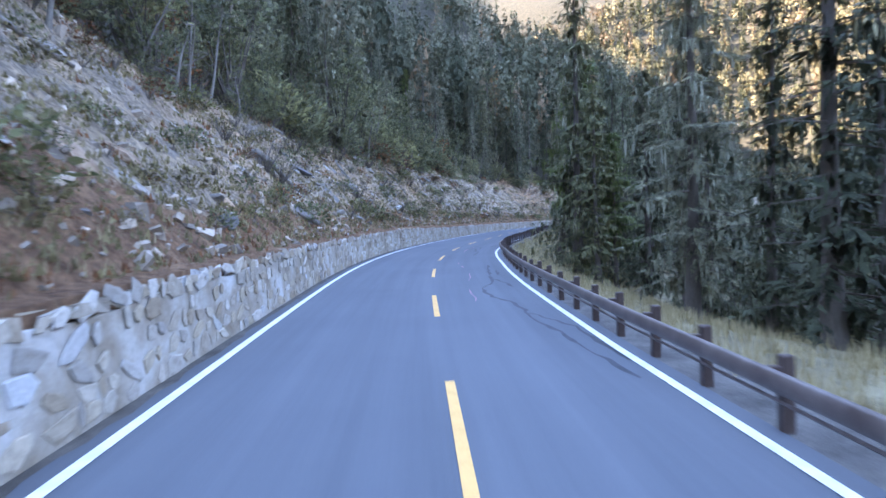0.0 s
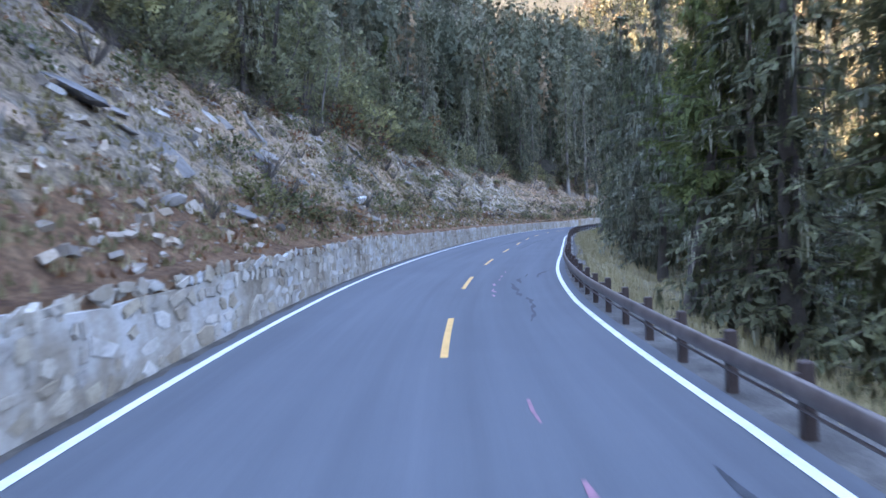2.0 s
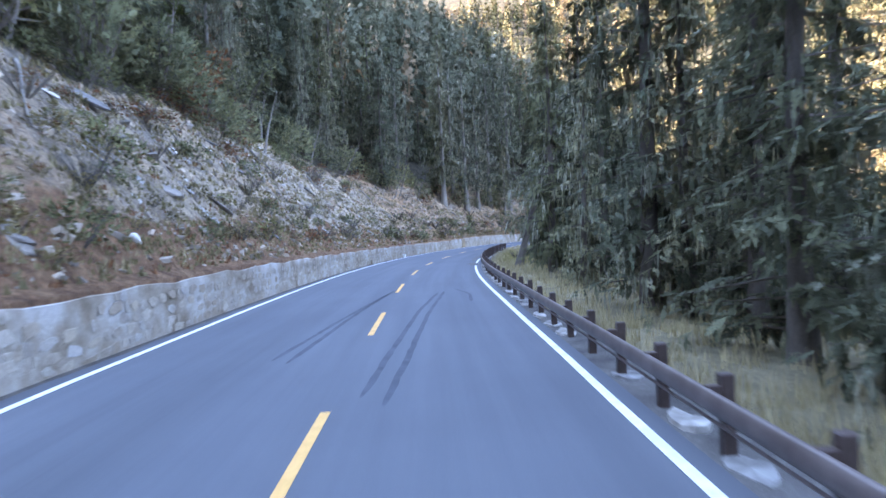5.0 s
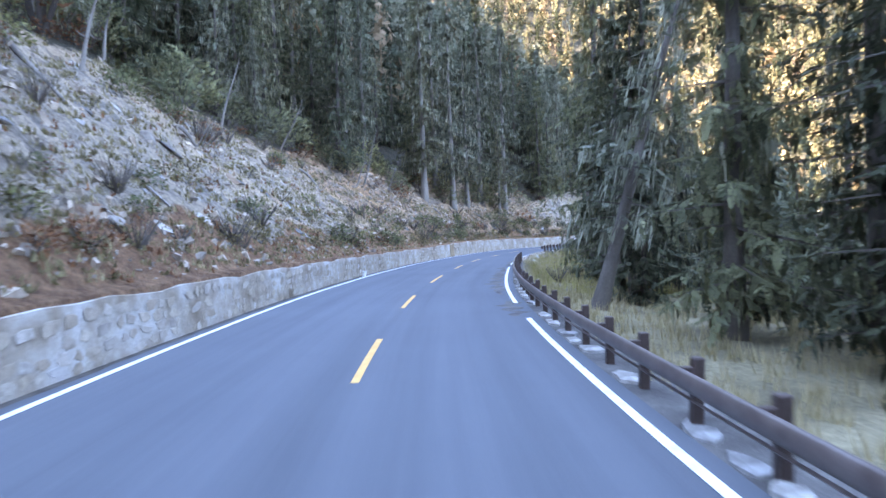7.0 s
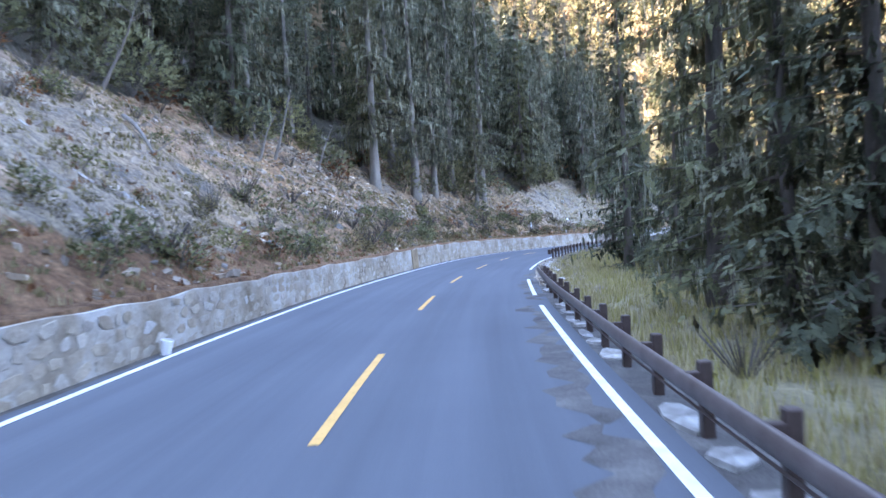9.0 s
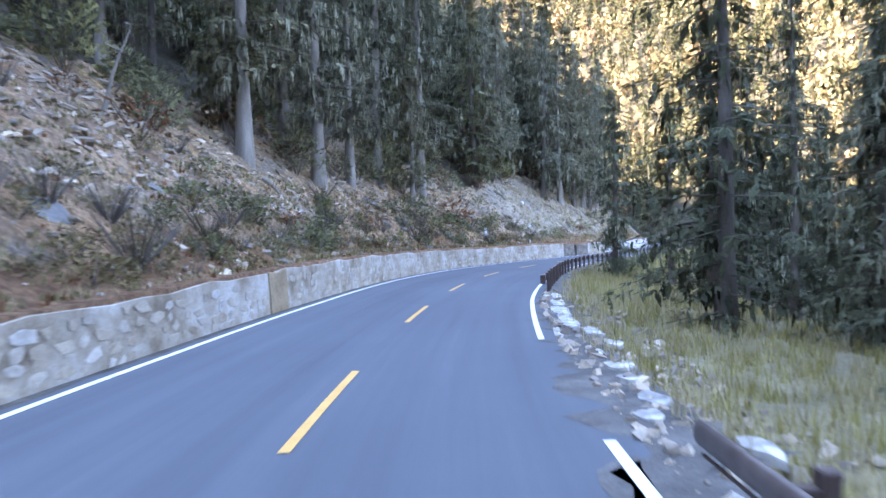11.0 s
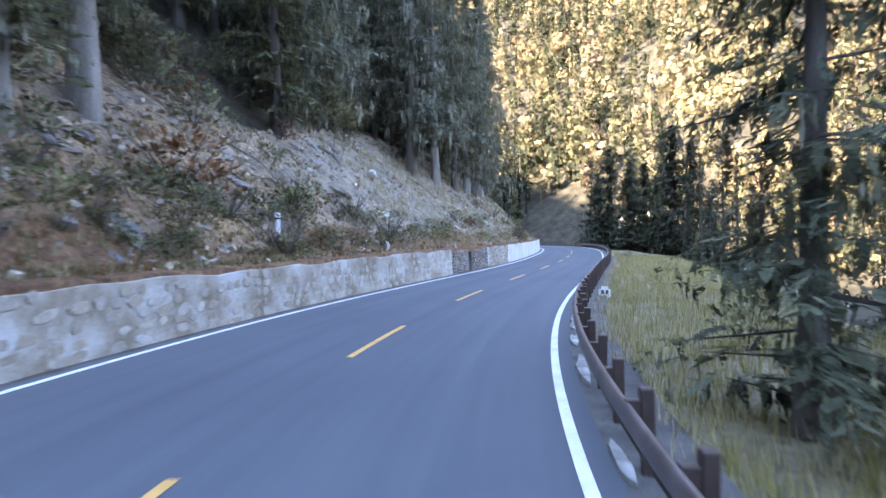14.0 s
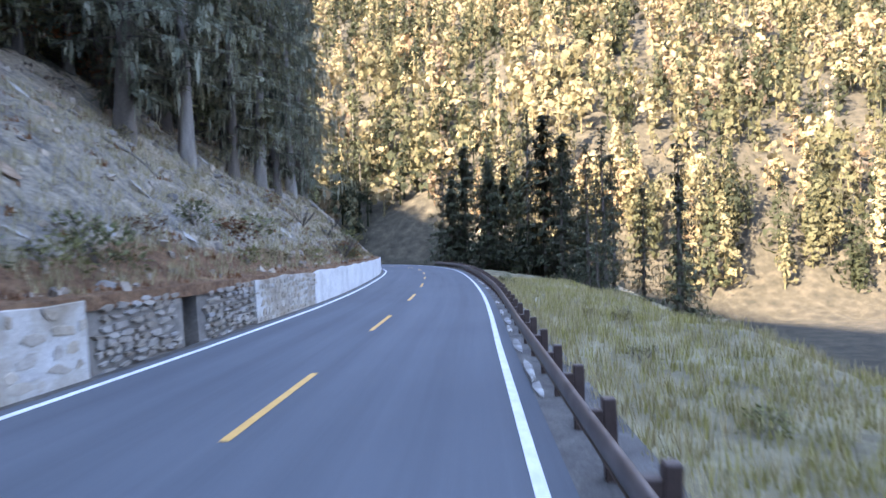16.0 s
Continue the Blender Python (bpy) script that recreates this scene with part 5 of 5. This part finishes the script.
tufts("bank_grass", "pale dry grass on the scree foot", GRASS_DRY, [(lambda s: (s, float(wall_face(s)) - 0.8 - gr.random() * 8))(gr.uniform(196, 248)) for _ in range(2300)], 11, 0.5, 6)
tufts("ground_cover", "low olive and brown plants on the bank", SHRUB_OLIVE, [(lambda s: (s, float(wall_face(s)) - 0.5 - gr.random() ** 1.2 * float(bank_top(s))))(gr.uniform(0, 192)) for _ in range(9500)], 7, 0.24, 4, 0.055)
tufts("ground_cover", "rust-brown dead fern on the bank", SHRUB_RUST, [(lambda s: (s, float(wall_face(s)) - 0.5 - gr.random() ** 1.6 * float(bank_top(s))))(gr.uniform(0, 250)) for _ in range(1500)], 9, 0.26, 5, 0.045)


def rock_shape(r, rough=0.25):
    """A broken stone from a squashed cube with its corners cut unevenly."""
    v = [(x * r.uniform(1 - rough, 1 + rough), y * r.uniform(1 - rough, 1 + rough), z * r.uniform(1 - rough, 1 + rough)) for x in (-0.5, 0.5) for y in (-0.5, 0.5) for z in (-0.5, 0.5)]
    f = [(0, 1, 3, 2), (4, 6, 7, 5), (0, 4, 5, 1), (2, 3, 7, 6), (0, 2, 6, 4), (1, 5, 7, 3)]
    return v, f


rr = random.Random(31)
CHIPS = [rock_shape(rr, 0.35) for _ in range(20)]
scree = Pile()
for i in range(14000):
    s = rr.uniform(-5, 255)
    bt = float(bank_top(s))
    a = 0.15 + rr.random() * bt
    clump = wobble(s, a, 4.0, 9.0)
    if clump < -0.15 and rr.random() < 0.75:
        continue
    o = float(wall_face(s)) - 0.4 - a
    p = at_road(s, o, float(height(np.array([s]), np.array([o]))[0]) + 0.02)
    k = 0.04 + 0.2 * rr.random() ** 4
    m = Matrix.Translation(p) @ Euler((rr.uniform(0, 6), rr.uniform(0, 6), rr.uniform(0, 6))).to_matrix().to_4x4() @ Matrix.Diagonal((k * rr.uniform(0.8, 1.9), k, k * rr.uniform(0.4, 0.9), 1))
    scree.add(*rr.choice(CHIPS), m)
for i in range(900):
    s = rr.uniform(0, 60) if i % 2 else rr.uniform(60, 190)
    o = float(wall_face(s)) - 0.5 - rr.random() ** 1.5 * 4.0
    k = 0.07 + 0.2 * rr.random() ** 3
    m = Matrix.Translation(at_road(s, o, float(height(np.array([s]), np.array([o]))[0]) + 0.03)) @ Euler((rr.uniform(-0.5, 0.5), rr.uniform(-0.5, 0.5), rr.uniform(0, 6))).to_matrix().to_4x4() @ Matrix.Diagonal((k * rr.uniform(1.0, 1.9), k, k * rr.uniform(0.4, 0.7), 1))
    scree.add(*rr.choice(CHIPS), m)
for i in range(1700):
    s = rr.uniform(142, 186)
    o = float(wall_face(s)) - 3.0 - rr.random() * 8.0
    k = 0.07 + 0.2 * rr.random() ** 2
    m = Matrix.Translation(at_road(s, o, float(height(np.array([s]), np.array([o]))[0]) + 0.04)) @ Euler((rr.uniform(-0.6, 0.6), rr.uniform(-0.6, 0.6), rr.uniform(0, 6))).to_matrix().to_4x4() @ Matrix.Diagonal((k * rr.uniform(1.2, 2.4), k, k * rr.uniform(0.25, 0.5), 1))
    scree.add(*rr.choice(CHIPS), m)
tagged(scree.build("scree", SCREE), "loose grey and tan scree stones on the bank", "scree", kind="stuff")


def boulder_mesh(seed, flat):
    bm = bmesh.new()
    bmesh.ops.create_icosphere(bm, subdivisions=2, radius=0.5)
    r = random.Random(seed)
    cuts = [(Vector((r.uniform(-1, 1), r.uniform(-1, 1), r.uniform(-1, 1))).normalized(), r.uniform(0.26, 0.42)) for _ in range(9)]
    for vert in bm.verts:
        for n, d in cuts:
            e = vert.co.dot(n) - d
            if e > 0:
                vert.co -= n * e
        vert.co.z *= flat
    me = bpy.data.meshes.new("boulder")
    bm.to_mesh(me)
    me.materials.append(BOULDER)
    return me


BOULDERS = [boulder_mesh(i, 0.7) for i in range(8)]
SLABS = [boulder_mesh(60 + i, 0.5) for i in range(5)]
for me in SLABS:
    me.materials[0] = SLAB_ROCK
PALE_BOULDER = boulder_mesh(50, 0.6)
PALE_BOULDER.materials[0] = PALE_ROCK
for i in range(210):
    s = rr.uniform(0, 245) if i < 150 else rr.uniform(188, 246)
    a = 0.4 + rr.random() * float(bank_top(s)) * 0.95
    o = float(wall_face(s)) - 0.4 - a
    ob = new("boulder", BOULDERS[i % 8])
    k = 0.28 + 0.5 * rr.random() ** 3
    ob.matrix_world = Matrix.Translation(at_road(s, o, float(height(np.array([s]), np.array([o]))[0]) + 0.05 * k)) @ Euler((rr.uniform(-0.4, 0.4), rr.uniform(-0.4, 0.4), rr.uniform(0, 6))).to_matrix().to_4x4() @ Matrix.Diagonal((k * rr.uniform(0.9, 1.6), k, k * rr.uniform(0.6, 1.0), 1))
    tagged(ob, "angular grey rock lying on the bank", "rock", group="bank rocks")
for i in range(150):
    s = rr.uniform(190, 244) if i < 40 else rr.uniform(78, 126) if i < 105 else rr.uniform(4, 62)
    a = 1.2 + rr.random() * (float(bank_top(s)) - 1.5)
    o = float(wall_face(s)) - 0.4 - a
    ob = new("rock", SLABS[i % 5])
    k = rr.uniform(0.16, 0.55)
    down = heading(s)
    ob.matrix_world = Matrix.Translation(at_road(s, o, float(height(np.array([s]), np.array([o]))[0]) + 0.04)) @ Euler((0, rr.uniform(0.45, 0.85), down + rr.uniform(-0.5, 0.5))).to_matrix().to_4x4() @ Matrix.Diagonal((k * rr.uniform(1.6, 2.8), k, k * 0.45, 1))
    tagged(ob, "long pale slab of rock slid down the bank", "rock", group="bank slabs")
LEDGES = [boulder_mesh(80 + i, 0.45) for i in range(6)]
for i, me in enumerate(LEDGES):
    me.materials[0] = (LEDGE_ROCK, BOULDER, LEDGE_TAN)[i % 3]
for i in range(120):
    s = rr.uniform(2, 126) if i < 78 else rr.uniform(126, 246)
    a = 0.9 + rr.random() * (float(bank_top(s)) - 0.8)
    o = float(wall_face(s)) - 0.4 - a
    ob = new("ledge", LEDGES[rr.choice((0, 1, 2, 3, 4, 5, 2, 5) if s < 40 else (0, 1, 2, 3, 4, 0))])
    k = rr.uniform(0.5, 1.3)
    ob.matrix_world = Matrix.Translation(at_road(s, o, float(height(np.array([s]), np.array([o]))[0]) - 0.06 * k)) @ Euler((rr.uniform(-0.15, 0.15), rr.uniform(0.4, 0.75), heading(s) + rr.uniform(-0.4, 0.4))).to_matrix().to_4x4() @ Matrix.Diagonal((k * rr.uniform(1.3, 2.2), k * rr.uniform(0.6, 1.2), k * rr.uniform(0.5, 0.9), 1))
    tagged(ob, "jutting rock ledge half buried in the bank", "rock", group="bank ledges")
for x, y, z, k in ((-3.45, 58.0, 3.4, 0.75), (1.45, 77.2, 2.6, 0.5), (0.9, 88.2, 7.0, 0.55), (63.8, 186.5, 6.3, 1.0), (60.8, 183.3, 7.0, 0.45), (61.7, 181.7, 3.2, 0.5)):
    ob = new("boulder", PALE_BOULDER)
    gz = float(ground_z([x], [y])[0][0])
    ob.matrix_world = Matrix.Translation((x, y, gz + 0.1 * k)) @ Euler((0.3, 0.5, x)).to_matrix().to_4x4() @ Matrix.Diagonal((k * 1.3, k * 0.8, k * 0.9, 1))
    tagged(ob, "single white rock on the bank", "rock", group="white rocks")
# ---- small things beside the road ----
def box_part(name, size, at, material, parent, bevel=0.02, label="", turn_z=0.0):
    bm = bmesh.new()
    bmesh.ops.create_cube(bm, size=1, matrix=Matrix.Translation(at) @ Matrix.Rotation(turn_z, 4, "Z") @ Matrix.Diagonal((*size, 1)))
    bmesh.ops.bevel(bm, geom=list(bm.edges), offset=bevel, segments=2, affect="EDGES")
    me = bpy.data.meshes.new(name)
    bm.to_mesh(me)
    me.materials.append(material)
    ob = new(name, me)
    ob.parent = parent
    if label:
        ob["label"] = label
    return ob


# kilometre stone behind the second rail
stone_s = 186.2
km = tagged(new("kilometre_stone"), "white rounded concrete kilometre stone in the grass", "milestone")
km.location = at_road(stone_s, 4.6, -0.72)
km.rotation_euler = (0, 0, heading(stone_s) + 0.1)
box_part("plinth", (0.4, 0.2, 0.55), (0, 0, 0.27), CONCRETE, km, 0.02, "grey concrete plinth")
head = box_part("head", (0.4, 0.24, 0.46), (0, 0, 0.77), SIGN_WHITE, km, 0.09, "white painted head")
for dx in (-0.075, 0.075):
    box_part("marking", (0.09, 0.012, 0.13), (dx, -0.122, 0.82), INK, head, 0.004, "black painted bar")

# small white marker post on the bank
marker = tagged(new("marker_post"), "short white marker post on the bank", "marker post")
marker.location = Vector((52.3, 173.85, float(ground_z([52.3], [173.85])[0][0]) - 0.1))
box_part("shaft", (0.16, 0.16, 0.75), (0, 0, 0.37), SIGN_WHITE, marker, 0.02)
box_part("band", (0.168, 0.168, 0.08), (0, 0, 0.55), INK, marker, 0.01, "dark painted band")

# crushed white cup at the foot of the wall
bm = bmesh.new()
bmesh.ops.create_cone(bm, segments=14, radius1=0.11, radius2=0.15, depth=0.3, cap_ends=False)
for v in bm.verts:
    v.co.x *= 0.8 + 0.15 * math.sin(v.co.z * 20 + v.co.y * 9)
bmesh.ops.solidify(bm, geom=list(bm.faces), thickness=0.006)
cup_me = bpy.data.meshes.new("bucket")
bm.to_mesh(cup_me)
cup_me.materials.append(SIGN_WHITE)
cup = tagged(new("bucket", cup_me), "crushed white plastic bucket by the wall foot", "bucket")
cup.matrix_world = Matrix.Translation(at_road(118.9, float(wall_face(118.9)) + 0.25, 0.14)) @ Euler((0.12, 0.1, 0.4)).to_matrix().to_4x4()


def fallen_log(p0, p1, r0, label, seed, twigs=3):
    """A bleached trunk lying between two places, with broken stubs."""
    r = random.Random(seed)
    p0, p1 = Vector(p0), Vector(p1)
    log = tagged(new("fallen_log"), label, "log", group="fallen logs")
    log.location = p0
    d = p1 - p0
    u = d.orthogonal().normalized()
    w = d.normalized().cross(u)
    n, sides = 9, 8
    verts, faces = [], []
    for i in range(n):
        t = i / (n - 1)
        c = d * t + u * (0.12 * math.sin(t * 4 + seed)) + w * (0.1 * math.cos(t * 5))
        rad = r0 * (1 - 0.55 * t) * r.uniform(0.9, 1.1)
        verts += [c + (u * math.cos(2 * math.pi * k / sides) + w * math.sin(2 * math.pi * k / sides)) * rad for k in range(sides)]
    for i in range(n - 1):
        faces += [(i * sides + k, i * sides + (k + 1) % sides, (i + 1) * sides + (k + 1) % sides, (i + 1) * sides + k) for k in range(sides)]
    faces += [tuple(range(sides))[::-1], tuple(range((n - 1) * sides, n * sides))]
    part("trunk", verts, faces, DEAD_WOOD, log, smooth=True)
    for i in range(twigs):
        t = r.uniform(0.2, 0.95)
        b = d * t
        e = b + (u * r.uniform(-1, 1) + w * r.uniform(-1, 1) + Vector((0, 0, 0.6))).normalized() * r.uniform(0.5, 1.6)
        part("stub", *limb(b, e, r0 * 0.3, 0.012), DEAD_WOOD, log)


def on_bank(s, a, up=0.1):
    o = float(wall_face(s)) - 0.4 - a
    return at_road(s, o, float(height(np.array([s]), np.array([o]))[0]) + up)


lg = random.Random(9)
fallen_log(on_bank(31, 3.9, 0.3), on_bank(34.2, 2.1, 0.12), 0.17, "bleached fallen trunk lying down the bank", 1)
fallen_log(on_bank(12, 7, 0.3), on_bank(18, 5.0, 0.2), 0.13, "dead grey trunk fallen on the bank", 2)
for i, s in enumerate((52, 66, 79, 88, 96, 104, 112, 121, 131, 141, 150, 158, 163, 171, 186, 196, 209, 222)):
    a0 = float(bank_top(s)) * lg.uniform(0.55, 1.1)
    a1 = a0 - lg.uniform(0.8, 2.6)
    fallen_log(on_bank(s, a0, 0.2), on_bank(s + lg.uniform(-2.5, 2.5), max(0.4, a1), 0.1), lg.uniform(0.05, 0.11), "thin dead branch lying on the bank", 20 + i, 4)

# tangled grey dead branches at the forest edge
for i in range(26):
    s = lg.uniform(15, 150)
    base = on_bank(s, float(bank_top(s)) + lg.uniform(-1.5, 2.0), -0.1)
    snag = tagged(new("snag"), "bare grey dead tree with crooked branches", "dead tree", group="forest edge snags")
    snag.location = base
    h = lg.uniform(2.5, 6.0)
    lean = Vector((lg.uniform(0.0, 0.5), lg.uniform(-0.4, 0.2), 1)).normalized()
    tv, tf = trunk_verts(h, 0.09, 0.0, lg, 6, 6)
    rot = Vector((0, 0, 1)).rotation_difference(lean).to_matrix()
    part("trunk", [rot @ Vector(q) for q in tv], tf, DEAD_WOOD, snag, smooth=True)
    for k in range(7):
        t = lg.uniform(0.25, 0.95)
        p = lean * (h * t)
        mid = p + Vector((lg.uniform(-1, 1), lg.uniform(-1, 1), lg.uniform(-0.2, 0.8))) * (0.9 * (1.2 - t))
        end = mid + Vector((lg.uniform(-1, 1), lg.uniform(-1, 1), lg.uniform(-0.2, 0.9))) * 0.7
        v1, f1 = limb(p, mid, 0.035, 0.02)
        v2, f2 = limb(mid, end, 0.02, 0.007)
        part("branch", v1 + v2, f1 + [tuple(j + 6 for j in q) for q in f2], DEAD_WOOD, snag)

# white parapet where the road comes back in the distance
pz = float(ground_z([160.0], [261.0])[0][0])
parapet = tagged(new("parapet"), "white parapet of the road in the distance", "parapet", kind="structure")
parapet.location = (160, 261, pz)
parapet.rotation_euler = (0, 0, radians(-42))
box_part("panel", (9.0, 0.4, 1.5), (0, 0, 0.6), PLASTER, parapet, 0.03)

# rubble in the gap between the rails
rb = random.Random(41)
rubble = Pile()
for i in range(900):
    s = rb.uniform(131, 153)
    o = float(right_edge(s)) + 0.35 + rb.random() ** 1.4 * 2.6
    k = 0.04 + 0.16 * rb.random() ** 3
    z = float(height(np.array([s]), np.array([o]))[0])
    rubble.add(*rb.choice(CHIPS), Matrix.Translation(at_road(s, o, z + 0.02)) @ Euler((rb.uniform(0, 6), rb.uniform(0, 6), rb.uniform(0, 6))).to_matrix().to_4x4() @ Matrix.Diagonal((k * 1.4, k, k * 0.7, 1)))
tagged(rubble.build("rubble", SCREE), "loose grey rubble where the rail is missing", "rubble", kind="stuff")


# bent white strip lying on the wall-top soil
bm = bmesh.new()
rings = []
for i in range(11):
    a = -1.2 + 2.4 * i / 10
    w = 0.07 * math.sin(math.pi * (i + 0.6) / 11.2)
    c, s = math.cos(a), math.sin(a)
    rings.append([bm.verts.new(((0.3 + d) * c, 0.02 * e, (0.3 + d) * s + 0.26)) for d, e in ((-w, -1), (w, -1), (w, 1), (-w, 1))])
for p, q in zip(rings, rings[1:]):
    for k in range(4):
        bm.faces.new((p[k], p[(k + 1) % 4], q[(k + 1) % 4], q[k]))
bm.faces.new(rings[0][::-1])
bm.faces.new(rings[-1])
strip_me = bpy.data.meshes.new("plastic_strip")
bm.to_mesh(strip_me)
strip_me.materials.append(SIGN_WHITE)
strip = tagged(new("plastic_strip", strip_me), "curved white plastic strip standing in the soil", "debris")
strip_at = at_road(189.3, float(wall_face(189.3)) - 0.7)
strip.matrix_world = Matrix.Translation((strip_at.x, strip_at.y, float(ground_z([strip_at.x], [strip_at.y])[0][0]))) @ Matrix.Rotation(heading(189.3), 4, "Z") @ Matrix.Scale(0.75, 4)
# ---- facing stones of the wall ----
pr = random.Random(77)
joined = Pile()
rubble_face = Pile()
dark_joined = Pile()
single = 0
for s, z, w, h, r in stone_rows(-4, 58, 0.25, (0.14, 0.78), pr):
    if pr.random() < 0.22:
        continue
    m = stone_matrix(s, z, w * pr.uniform(0.8, 1.3), h * pr.uniform(0.7, 1.3), pr.uniform(0.003, 0.022), pr.uniform(-0.5, 0.5))
    i = pr.randrange(28)
    if 6 <= s < 31 and single < 300:
        ob = new("stone", SHAPE_MESH[i])
        ob.parent = retaining_wall
        ob.matrix_world = m
        single += 1
    else:
        rubble_face.add(*SHAPES[i], m)
for s, z, w, h, r in stone_rows(58, 196.8, 0.26, (0.2, 0.75), pr):
    if pr.random() < 0.85:
        joined.add(*SHAPES[pr.randrange(28)], stone_matrix(s, z, w, h, pr.uniform(0.001, 0.006), pr.uniform(-0.25, 0.25)))
for s, z, w, h, r in stone_rows(205.5, 212.5, 0.24, (0.2, 0.6), pr):
    joined.add(*SHAPES[pr.randrange(28)], stone_matrix(s, z, w, h, pr.uniform(0.006, 0.02), pr.uniform(-0.3, 0.3)))
for s, z, w, h, r in stone_rows(197.2, 205.2, 0.13, (0.25, 0.6), pr):
    if not 200.4 < s < 201.8:
        dark_joined.add(*SHAPES[pr.randrange(28)], stone_matrix(s, z, w, h, pr.uniform(0.03, 0.08), pr.uniform(-0.08, 0.08), 0.1))
# ragged stones along the top of the rough stretch
s = -4.0
while s < 58:
    w = pr.uniform(0.14, 0.45)
    hh = pr.uniform(0.12, 0.24)
    zt = float(table(s, WALL_H)) - 0.11 + pr.uniform(-0.03, 0.03)
    m = Matrix.Translation(at_road(s + w / 2, float(wall_face(s)) - 0.2 - pr.uniform(0, 0.06), zt)) @ Matrix.Rotation(heading(s) - math.pi / 2 + pr.uniform(-0.25, 0.25), 4, "Z") @ Matrix.Rotation(pr.uniform(-0.3, 0.3), 4, "Y") @ Matrix.Diagonal((w * 1.1, pr.uniform(0.26, 0.36), hh, 1))
    rubble_face.add(*pr.choice(CHIPS), m)
    s += w
tagged(rubble_face.build("facing_stones", WALL_STONE_NEAR, retaining_wall), "rough tan and grey rubble stones set in mortar", kind="stuff")
tagged(joined.build("facing_stones", WALL_STONE_FAR, retaining_wall), "tan and grey facing stones set in mortar", kind="stuff")
tagged(dark_joined.build("facing_stones", DRY_WALL_STONE, retaining_wall), "thin tan and grey dry-laid stones", kind="stuff")
